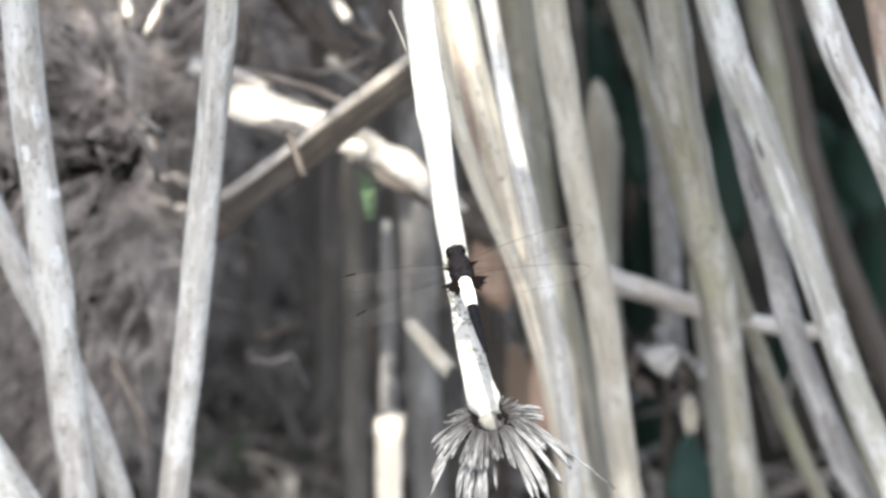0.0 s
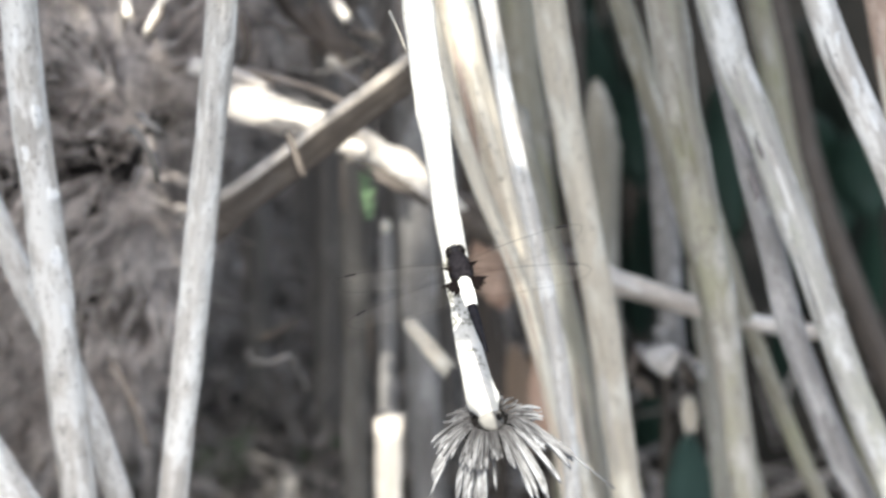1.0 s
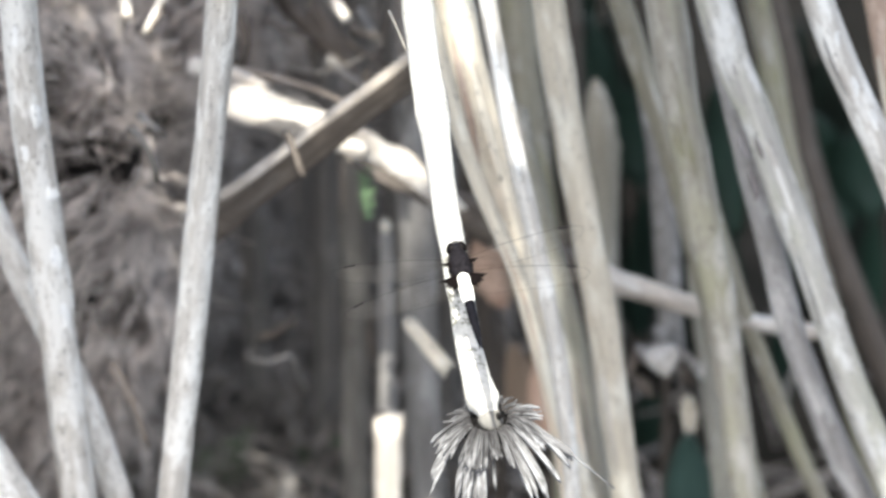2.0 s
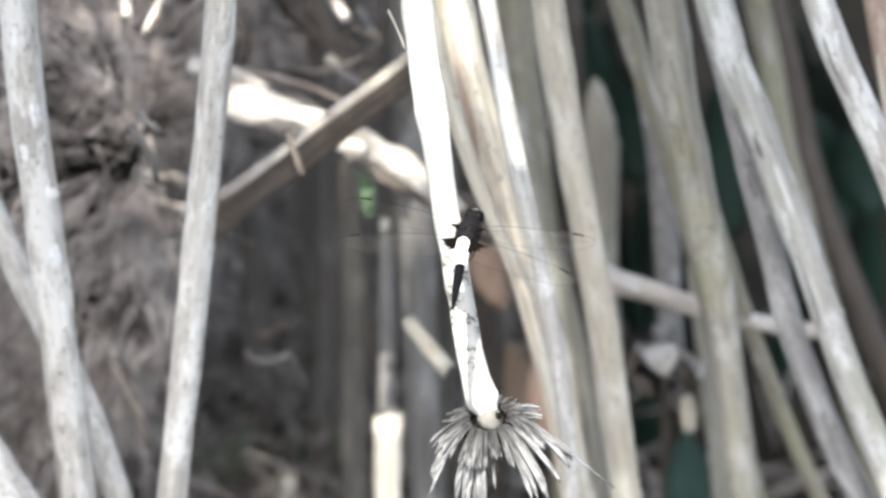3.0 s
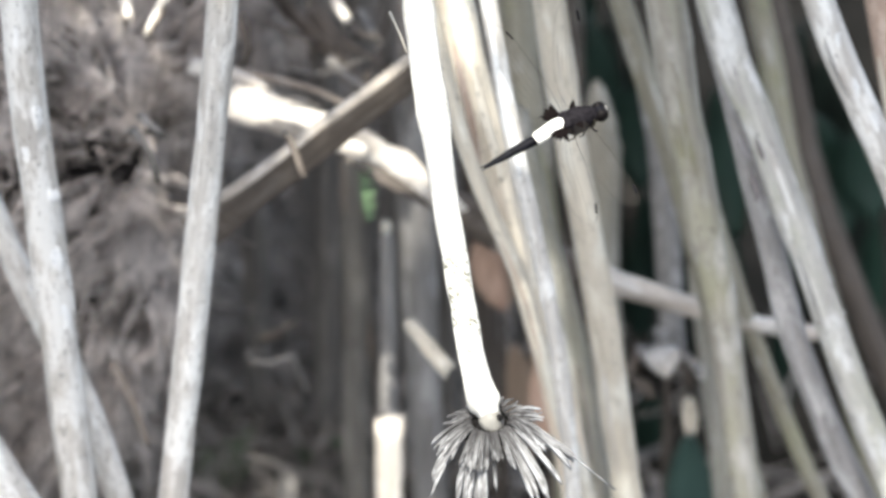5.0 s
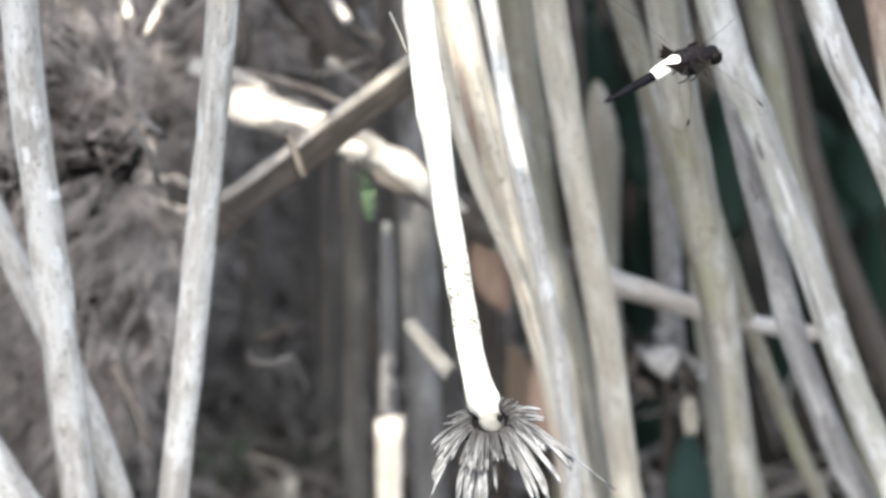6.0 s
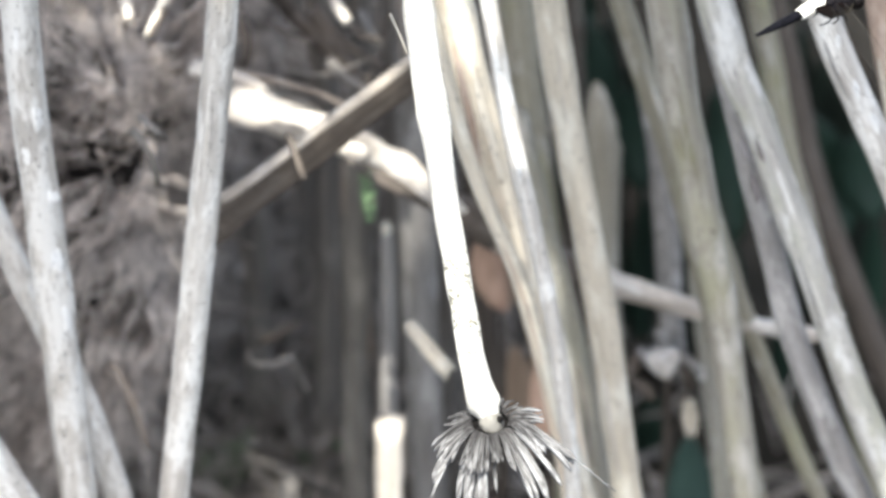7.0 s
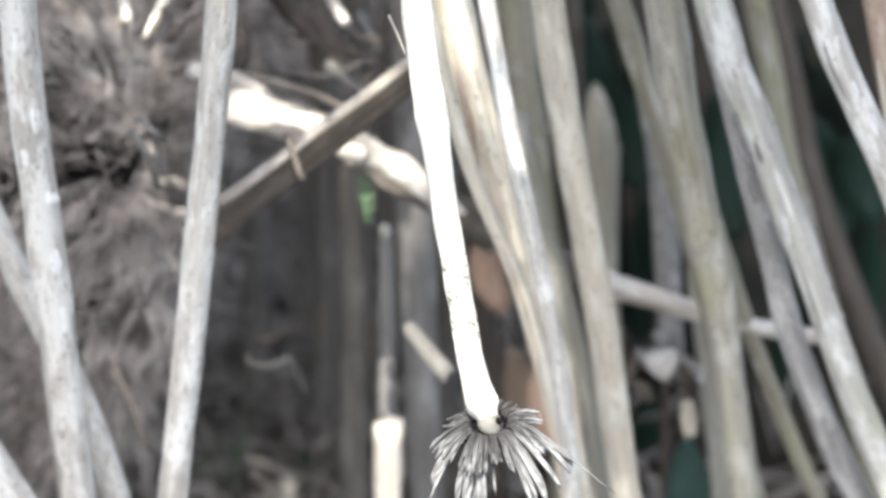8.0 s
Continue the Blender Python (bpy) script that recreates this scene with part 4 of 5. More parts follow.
# ---- green and dry leaves ----
def blade(bm, foot, tip, width, sag, normal=(0, -0.6, 0.8), thick=0.0005, ripple=0.0):
    """A leaf blade with a folded midrib, from foot to tip."""
    a, b = Vector(foot), Vector(tip)
    d = (b - a).normalized()
    side = d.cross(Vector(normal)).normalized()
    up = side.cross(d)
    n = 12
    rows = []
    for i in range(n + 1):
        u = i / n
        w = width * 0.5 * max(0.04, math.sin(math.pi * min(1.0, 0.08 + 0.92 * u)) ** 0.7)
        c = a.lerp(b, u) + up * (-sag * 4 * u * (1 - u)) + up * ripple * math.sin(u * 11)
        rows.append([bm.verts.new(c + side * w * s + up * (abs(s) * w * 0.35 + o)) for s, o in ((-1, 0), (0, 0), (1, 0), (1, -thick), (0, -thick), (-1, -thick))])
    for r, s in zip(rows, rows[1:]):
        for k in range(6):
            bm.faces.new((r[k], r[(k + 1) % 6], s[(k + 1) % 6], s[k]))
    bm.faces.new(rows[0][::-1])
    bm.faces.new(rows[-1])


def leaf_plant(name, label, category, blades):
    """A small plant: each blade is (foot, tip, width, sag, material)."""
    root = new(name)
    tagged(root, label, category)
    for foot, tip, width, sag, material in blades:
        bm = bmesh.new()
        blade(bm, foot, tip, width, sag)
        part("leaf_blade", bm, material, root)


# These three plants are added to paint the shaded gaps dark.
leaf_plant('green_plant', 'narrow near-black leaves painted in as dark gaps', 'plant', [((0.1600, 0.4400, 0.0000), (0.154, 0.452, 0.129), 0.0200, 0.0060, gap_dark_leaf), ((0.1500, 0.4350, 0.0000), (0.144, 0.46, 0.136), 0.0180, 0.0060, gap_dark_leaf), ((0.1720, 0.4300, 0.0000), (0.164, 0.44, 0.122), 0.0220, 0.0060, gap_dark_leaf)])
leaf_plant('green_plant', 'narrow near-black leaves painted in as dark gaps', 'plant', [((0.1000, 0.3850, 0.0000), (0.0935, 0.4, 0.176), 0.0160, 0.0060, gap_dark_leaf), ((0.1060, 0.3800, 0.0000), (0.0985, 0.392, 0.15), 0.0140, 0.0060, gap_dark_leaf)])
leaf_plant('green_plant', 'narrow near-black leaves painted in as dark gaps', 'plant', [((0.0720, 0.4300, 0.0000), (0.066, 0.45, 0.148), 0.0180, 0.0060, gap_dark_leaf), ((0.0840, 0.4250, 0.0000), (0.076, 0.434, 0.15), 0.0150, 0.0060, gap_dark_leaf), ((0.0620, 0.4350, 0.0000), (0.057, 0.442, 0.15), 0.0120, 0.0060, gap_dark_leaf)])
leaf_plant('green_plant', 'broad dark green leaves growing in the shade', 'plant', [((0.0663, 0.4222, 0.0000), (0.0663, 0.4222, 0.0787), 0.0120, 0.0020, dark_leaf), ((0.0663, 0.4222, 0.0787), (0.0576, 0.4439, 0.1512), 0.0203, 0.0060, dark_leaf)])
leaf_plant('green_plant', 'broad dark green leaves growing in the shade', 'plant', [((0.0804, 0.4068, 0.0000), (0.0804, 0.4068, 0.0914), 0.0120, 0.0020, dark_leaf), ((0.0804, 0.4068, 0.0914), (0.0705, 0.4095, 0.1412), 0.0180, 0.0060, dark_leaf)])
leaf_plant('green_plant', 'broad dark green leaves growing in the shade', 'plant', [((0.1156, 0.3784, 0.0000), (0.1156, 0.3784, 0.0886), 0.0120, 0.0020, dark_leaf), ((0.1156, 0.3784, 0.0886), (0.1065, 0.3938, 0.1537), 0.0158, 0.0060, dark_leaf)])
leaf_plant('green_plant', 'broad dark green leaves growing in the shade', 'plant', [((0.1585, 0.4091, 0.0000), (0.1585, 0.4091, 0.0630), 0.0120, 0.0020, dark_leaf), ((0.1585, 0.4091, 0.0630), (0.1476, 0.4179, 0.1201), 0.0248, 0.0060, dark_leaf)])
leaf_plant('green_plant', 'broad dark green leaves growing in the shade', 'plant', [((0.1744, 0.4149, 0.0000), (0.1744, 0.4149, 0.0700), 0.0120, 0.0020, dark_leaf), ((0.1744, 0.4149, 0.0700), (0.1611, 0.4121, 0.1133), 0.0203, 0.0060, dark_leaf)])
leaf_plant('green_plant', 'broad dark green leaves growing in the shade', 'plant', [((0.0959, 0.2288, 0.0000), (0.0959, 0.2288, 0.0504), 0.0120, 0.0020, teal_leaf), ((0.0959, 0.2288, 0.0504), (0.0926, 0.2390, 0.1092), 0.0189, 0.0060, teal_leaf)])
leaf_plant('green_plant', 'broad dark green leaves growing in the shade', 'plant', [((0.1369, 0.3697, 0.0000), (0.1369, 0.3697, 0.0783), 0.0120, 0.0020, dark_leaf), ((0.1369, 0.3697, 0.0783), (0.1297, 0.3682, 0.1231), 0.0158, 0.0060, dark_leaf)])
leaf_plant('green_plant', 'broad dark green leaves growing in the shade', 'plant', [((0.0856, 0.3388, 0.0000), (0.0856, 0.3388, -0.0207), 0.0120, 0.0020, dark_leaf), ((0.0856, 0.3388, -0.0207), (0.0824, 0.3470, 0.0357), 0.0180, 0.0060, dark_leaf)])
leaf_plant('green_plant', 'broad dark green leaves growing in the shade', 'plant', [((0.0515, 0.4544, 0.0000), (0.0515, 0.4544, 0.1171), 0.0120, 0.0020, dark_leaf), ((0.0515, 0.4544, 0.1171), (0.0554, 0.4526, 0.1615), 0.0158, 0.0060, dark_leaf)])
leaf_plant('green_plant', 'small fresh green seedling on dark soil', 'plant', [((-0.0877, 0.3235, -0.0000), (-0.0817, 0.3195, 0.0350), 0.0120, 0.0040, fresh_leaf), ((-0.0877, 0.3235, -0.0000), (-0.0967, 0.3215, 0.0280), 0.0096, 0.0040, fresh_leaf)])
leaf_plant('green_plant', 'small fresh green seedling on dark soil', 'plant', [((-0.0483, 0.3288, 0.0000), (-0.0423, 0.3248, 0.0300), 0.0100, 0.0040, fresh_leaf), ((-0.0483, 0.3288, 0.0000), (-0.0573, 0.3268, 0.0240), 0.0080, 0.0040, fresh_leaf)])
leaf_plant('green_plant', 'small fresh green seedling on dark soil', 'plant', [((-0.0828, 0.3362, 0.0000), (-0.0768, 0.3322, 0.0300), 0.0080, 0.0040, fresh_leaf), ((-0.0828, 0.3362, 0.0000), (-0.0918, 0.3342, 0.0240), 0.0064, 0.0040, fresh_leaf)])
leaf_plant('green_plant', 'small fresh green seedling on dark soil', 'plant', [((-0.0096, 0.3738, 0.0000), (-0.0036, 0.3698, 0.0200), 0.0060, 0.0040, fresh_leaf), ((-0.0096, 0.3738, 0.0000), (-0.0186, 0.3718, 0.0160), 0.0048, 0.0040, fresh_leaf)])
leaf_plant('fern_sprig', 'fresh green fern sprig in the shade', 'fern', [((-0.0226, 0.2469, 0.0000), (-0.0266, 0.1869, 0.2571), 0.0008, 0.0020, brown_bark), ((-0.0266, 0.1869, 0.2571), (-0.0288, 0.1985, 0.2710), 0.0008, 0.0005, fresh_leaf), ((-0.0266, 0.1869, 0.2571), (-0.0276, 0.1875, 0.2572), 0.0005, 0.0003, fresh_leaf), ((-0.0266, 0.1869, 0.2571), (-0.0242, 0.1872, 0.2594), 0.0008, 0.0003, fresh_leaf), ((-0.0266, 0.1873, 0.2576), (-0.0281, 0.1881, 0.2577), 0.0005, 0.0003, fresh_leaf), ((-0.0266, 0.1873, 0.2576), (-0.0244, 0.1876, 0.2598), 0.0008, 0.0003, fresh_leaf), ((-0.0269, 0.1885, 0.2591), (-0.0282, 0.1886, 0.2597), 0.0007, 0.0003, fresh_leaf), ((-0.0269, 0.1885, 0.2591), (-0.0236, 0.1915, 0.2601), 0.0007, 0.0003, fresh_leaf), ((-0.0270, 0.1891, 0.2597), (-0.0286, 0.1893, 0.2602), 0.0005, 0.0003, fresh_leaf), ((-0.0270, 0.1891, 0.2597), (-0.0234, 0.1905, 0.2623), 0.0006, 0.0003, fresh_leaf), ((-0.0271, 0.1900, 0.2608), (-0.0289, 0.1901, 0.2626), 0.0007, 0.0003, fresh_leaf), ((-0.0271, 0.1900, 0.2608), (-0.0242, 0.1911, 0.2622), 0.0005, 0.0003, fresh_leaf), ((-0.0272, 0.1901, 0.2610), (-0.0291, 0.1912, 0.2606), 0.0007, 0.0003, fresh_leaf), ((-0.0272, 0.1901, 0.2610), (-0.0245, 0.1910, 0.2623), 0.0006, 0.0003, fresh_leaf), ((-0.0274, 0.1914, 0.2626), (-0.0289, 0.1923, 0.2628), 0.0007, 0.0003, fresh_leaf), ((-0.0274, 0.1914, 0.2626), (-0.0245, 0.1913, 0.2644), 0.0006, 0.0003, fresh_leaf), ((-0.0275, 0.1917, 0.2629), (-0.0297, 0.1930, 0.2626), 0.0006, 0.0003, fresh_leaf), ((-0.0275, 0.1917, 0.2629), (-0.0237, 0.1941, 0.2641), 0.0006, 0.0003, fresh_leaf), ((-0.0275, 0.1920, 0.2633), (-0.0294, 0.1918, 0.2640), 0.0008, 0.0003, fresh_leaf), ((-0.0275, 0.1920, 0.2633), (-0.0233, 0.1916, 0.2676), 0.0005, 0.0003, fresh_leaf), ((-0.0277, 0.1928, 0.2642), (-0.0299, 0.1940, 0.2655), 0.0008, 0.0003, fresh_leaf), ((-0.0277, 0.1928, 0.2642), (-0.0242, 0.1951, 0.2659), 0.0006, 0.0003, fresh_leaf), ((-0.0278, 0.1937, 0.2652), (-0.0292, 0.1933, 0.2664), 0.0006, 0.0003, fresh_leaf), ((-0.0278, 0.1937, 0.2652), (-0.0255, 0.1947, 0.2651), 0.0008, 0.0003, fresh_leaf), ((-0.0280, 0.1943, 0.2659), (-0.0294, 0.1936, 0.2670), 0.0006, 0.0003, fresh_leaf), ((-0.0280, 0.1943, 0.2659), (-0.0254, 0.1957, 0.2655), 0.0005, 0.0003, fresh_leaf), ((-0.0281, 0.1953, 0.2671), (-0.0294, 0.1954, 0.2674), 0.0006, 0.0003, fresh_leaf), ((-0.0281, 0.1953, 0.2671), (-0.0245, 0.1955, 0.2682), 0.0008, 0.0003, fresh_leaf), ((-0.0282, 0.1957, 0.2676), (-0.0302, 0.1967, 0.2681), 0.0006, 0.0003, fresh_leaf), ((-0.0282, 0.1957, 0.2676), (-0.0261, 0.1968, 0.2681), 0.0008, 0.0003, fresh_leaf), ((-0.0284, 0.1968, 0.2689), (-0.0299, 0.1972, 0.2689), 0.0006, 0.0003, fresh_leaf), ((-0.0284, 0.1968, 0.2689), (-0.0262, 0.1962, 0.2704), 0.0005, 0.0003, fresh_leaf), ((-0.0284, 0.1967, 0.2689), (-0.0302, 0.1963, 0.2705), 0.0006, 0.0003, fresh_leaf), ((-0.0284, 0.1967, 0.2689), (-0.0253, 0.1968, 0.2715), 0.0008, 0.0003, fresh_leaf), ((-0.0286, 0.1978, 0.2702), (-0.0297, 0.1976, 0.2709), 0.0008, 0.0003, fresh_leaf), ((-0.0286, 0.1978, 0.2702), (-0.0257, 0.1979, 0.2717), 0.0008, 0.0003, fresh_leaf)])
leaf_plant('dry_plant', 'withered brown leaf drooping among stalks', 'plant', [((0.0310, 0.2186, 0.0000), (0.0310, 0.2186, 0.1004), 0.0040, 0.0010, brown_bark), ((0.0355, 0.2400, 0.0984), (0.0263, 0.2520, 0.1431), 0.0125, 0.0040, dry_leaf), ((0.0403, 0.2460, 0.0987), (0.0343, 0.2580, 0.1343), 0.0115, 0.0040, dry_leaf), ((0.0281, 0.2520, 0.0991), (0.0302, 0.2640, 0.1228), 0.0105, 0.0040, dry_leaf), ((0.0364, 0.2360, 0.1105), (0.0385, 0.2480, 0.1255), 0.0060, 0.0040, rusty_leaf)])
leaf_plant('dry_plant', 'rusty orange withered leaves drooping among stalks', 'plant', [((0.0229, 0.2620, 0.0000), (0.0229, 0.2620, 0.1513), 0.0040, 0.0010, brown_bark), ((0.0212, 0.2620, 0.1527), (0.0144, 0.2740, 0.1781), 0.0120, 0.0040, rusty_leaf), ((0.0258, 0.2680, 0.1490), (0.0213, 0.2800, 0.1709), 0.0100, 0.0040, dry_leaf), ((0.0166, 0.2720, 0.1498), (0.0126, 0.2840, 0.1661), 0.0090, 0.0040, rusty_leaf), ((0.0231, 0.2580, 0.1539), (0.0178, 0.2700, 0.1696), 0.0060, 0.0040, rusty_leaf)])
leaf_plant('dry_plant', 'narrow rusty withered leaf in shade', 'plant', [((-0.0300, 0.2774, 0.0000), (-0.0300, 0.2774, 0.1083), 0.0040, 0.0010, brown_bark), ((-0.0300, 0.2774, 0.1083), (-0.0311, 0.2954, 0.1298), 0.0073, 0.0040, dry_leaf)])
leaf_plant('dry_plant', 'rusty orange withered leaf drooping among stalks', 'plant', [((0.0401, 0.2084, 0.0000), (0.0401, 0.2084, 0.1350), 0.0040, 0.0010, brown_bark), ((0.0401, 0.2084, 0.1350), (0.0348, 0.2260, 0.1559), 0.0108, 0.0040, rusty_leaf)])
leaf_plant('dried_husk', 'curled whitish dried flower husk on a thin stem', 'husk', [((0.0795, 0.2070, 0.1801), (0.0817, 0.1950, 0.1752), 0.0125, -0.0030, bone_bark), ((0.0712, 0.2073, 0.1804), (0.0790, 0.1981, 0.1741), 0.0042, -0.0030, mauve_bark), ((0.0840, 0.2071, 0.1800), (0.0954, 0.1996, 0.1712), 0.0036, -0.0060, mauve_bark), ((0.0716, 0.2065, 0.1794), (0.0671, 0.1980, 0.1693), 0.0042, -0.0030, brown_bark), ((0.0696, 0.1996, 0.1712), (0.0774, 0.1946, 0.1651), 0.0055, -0.0030, brown_bark), ((0.0778, 0.2113, 0.1851), (0.0844, 0.2133, 0.1719), 0.0071, -0.0030, mauve_bark), ((0.0871, 0.2033, 0.1756), (0.0917, 0.2042, 0.1611), 0.0048, -0.0030, brown_bark), ((0.0927, 0.2033, 0.1756), (0.0950, 0.1991, 0.1705), 0.0032, -0.0030, lichen), ((0.0820, 0.2053, 0.1780), (0.0835, 0.2316, 0.1627), 0.0060, 0.0000, brown_bark), ((0.0835, 0.2316, 0.1627), (0.0862, 0.2504, 0.0000), 0.0040, 0.0000, brown_bark)])
leaf_plant('dried_husk', 'narrow pale dried leaf hanging on a thin stem', 'husk', [((0.0907, 0.1954, 0.1661), (0.0923, 0.1863, 0.1553), 0.0043, 0.0030, straw_bark), ((0.0886, 0.1950, 0.1656), (0.0898, 0.1858, 0.1547), 0.0032, 0.0020, straw_bark), ((0.0894, 0.1947, 0.1653), (0.0894, 0.3400, 0.0000), 0.0030, 0.0000, brown_bark)])


# ---- unseen shrub added to shade the thicket, gaps aimed at spots to be sunlit ----
# Segments that the added leaves leave sunlit, each with its gap radius.
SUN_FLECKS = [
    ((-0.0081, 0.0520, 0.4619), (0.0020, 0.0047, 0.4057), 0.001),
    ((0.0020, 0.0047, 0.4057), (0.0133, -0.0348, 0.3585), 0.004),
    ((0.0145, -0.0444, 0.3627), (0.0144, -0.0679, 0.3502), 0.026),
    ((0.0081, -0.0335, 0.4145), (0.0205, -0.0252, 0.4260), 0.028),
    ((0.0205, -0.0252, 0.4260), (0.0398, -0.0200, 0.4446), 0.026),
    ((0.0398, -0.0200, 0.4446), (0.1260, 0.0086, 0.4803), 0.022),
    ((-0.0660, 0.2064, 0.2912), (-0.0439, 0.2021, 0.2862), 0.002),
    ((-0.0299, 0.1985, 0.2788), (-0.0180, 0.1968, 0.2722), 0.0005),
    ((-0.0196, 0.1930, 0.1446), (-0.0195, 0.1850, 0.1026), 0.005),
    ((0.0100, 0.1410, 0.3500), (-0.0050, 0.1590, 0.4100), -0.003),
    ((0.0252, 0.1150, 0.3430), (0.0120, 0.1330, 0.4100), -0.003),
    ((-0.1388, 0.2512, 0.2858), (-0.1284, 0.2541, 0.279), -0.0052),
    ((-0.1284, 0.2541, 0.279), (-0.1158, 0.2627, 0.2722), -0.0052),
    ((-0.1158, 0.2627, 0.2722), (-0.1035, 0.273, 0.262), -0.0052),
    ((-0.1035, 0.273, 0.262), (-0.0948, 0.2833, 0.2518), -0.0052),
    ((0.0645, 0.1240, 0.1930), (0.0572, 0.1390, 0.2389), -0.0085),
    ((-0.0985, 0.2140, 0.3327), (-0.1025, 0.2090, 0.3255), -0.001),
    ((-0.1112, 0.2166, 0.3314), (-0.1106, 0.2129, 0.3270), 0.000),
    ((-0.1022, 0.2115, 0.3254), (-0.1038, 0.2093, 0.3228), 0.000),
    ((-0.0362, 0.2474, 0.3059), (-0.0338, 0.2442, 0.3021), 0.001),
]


def shade_bush():
    rng = random.Random(21)
    root = new("added_shade_shrub")
    tagged(root, "unseen leafy green shrub added overhead to shade the dead stalks", "shrub")
    bm = bmesh.new()
    tube(bm, spline([(1.0, 1.15, -0.02), (0.98, 1.1, 0.5), (0.85, 1.0, 1.0), (0.5, 0.75, 1.33), (0.1, 0.45, 1.42), (-0.3, 0.15, 1.40)], 0.03), lambda u: 0.03 * (1.1 - 0.8 * u), 10, 0.2, rng)
    for k in range(9):
        p = Vector((0.5 - 0.09 * k, 0.75 - 0.07 * k, 1.36))
        a = 2.2 + (k % 2) * math.pi + rng.uniform(-0.3, 0.3)
        d = Vector((math.cos(a), math.sin(a), 0.05))
        tube(bm, spline([p, p + d * 0.15 + Vector((0, 0, 0.03)), p + d * 0.38], 0.03), lambda u: 0.006 * (1.1 - 0.8 * u), 6)
    part("limb", bm, brown_bark, root)
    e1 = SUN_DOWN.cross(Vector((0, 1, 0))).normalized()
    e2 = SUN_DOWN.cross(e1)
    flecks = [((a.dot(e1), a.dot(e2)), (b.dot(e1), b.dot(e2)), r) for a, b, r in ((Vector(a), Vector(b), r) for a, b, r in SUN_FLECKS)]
    verts, faces = [], []
    for _ in range(18000):
        p = Vector((rng.uniform(-0.85, 0.66), rng.uniform(-0.5, 1.1), 0))
        edge = math.hypot((p.x + 0.095) / 0.50, (p.y - 0.17) / 0.56)
        rim = 1.0 + 0.28 * noise.noise(Vector((p.x * 3.1, p.y * 3.1, 5))) + 0.12 * noise.noise(Vector((p.x * 9, p.y * 9, 2)))
        if edge > rim + 0.06:
            continue
        dome = math.sqrt(max(0.0, 1 - (edge / (rim + 0.07)) ** 2))
        p.z = 1.26 + 0.12 * noise.noise(Vector((p.x * 4, p.y * 4, 8))) + rng.uniform(-0.10, 0.26) * dome
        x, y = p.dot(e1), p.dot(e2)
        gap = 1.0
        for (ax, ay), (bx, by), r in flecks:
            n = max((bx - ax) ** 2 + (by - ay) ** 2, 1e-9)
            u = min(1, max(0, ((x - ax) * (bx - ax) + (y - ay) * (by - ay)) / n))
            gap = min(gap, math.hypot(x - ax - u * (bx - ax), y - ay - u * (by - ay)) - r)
        # No leaf on a chosen segment, smaller ones near it, to let sun through.
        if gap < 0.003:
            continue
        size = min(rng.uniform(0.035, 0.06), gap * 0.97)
        a, tilt = rng.uniform(0, 2 * math.pi), rng.uniform(-0.35, 0.35)
        d = Vector((math.cos(a), math.sin(a), tilt)).normalized()
        s = d.cross(Vector((rng.uniform(-0.3, 0.3), rng.uniform(-0.3, 0.3), 1))).normalized()
        k = len(verts)
        verts += [p - d * size, p - d * size * 0.2 + s * size * 0.4, p + d * size * 0.5 + s * size * 0.3, p + d * size, p + d * size * 0.5 - s * size * 0.3, p - d * size * 0.2 - s * size * 0.4]
        faces += [(k, k + 1, k + 2, k + 3), (k, k + 3, k + 4, k + 5)]
    me = bpy.data.meshes.new("leaves")
    me.from_pydata(verts, [], faces)
    me.materials.append(canopy_leaf)
    leaves = new("leaves", me)
    leaves.parent = root
    tagged(leaves, "dense small green leaves", kind="stuff")


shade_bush()


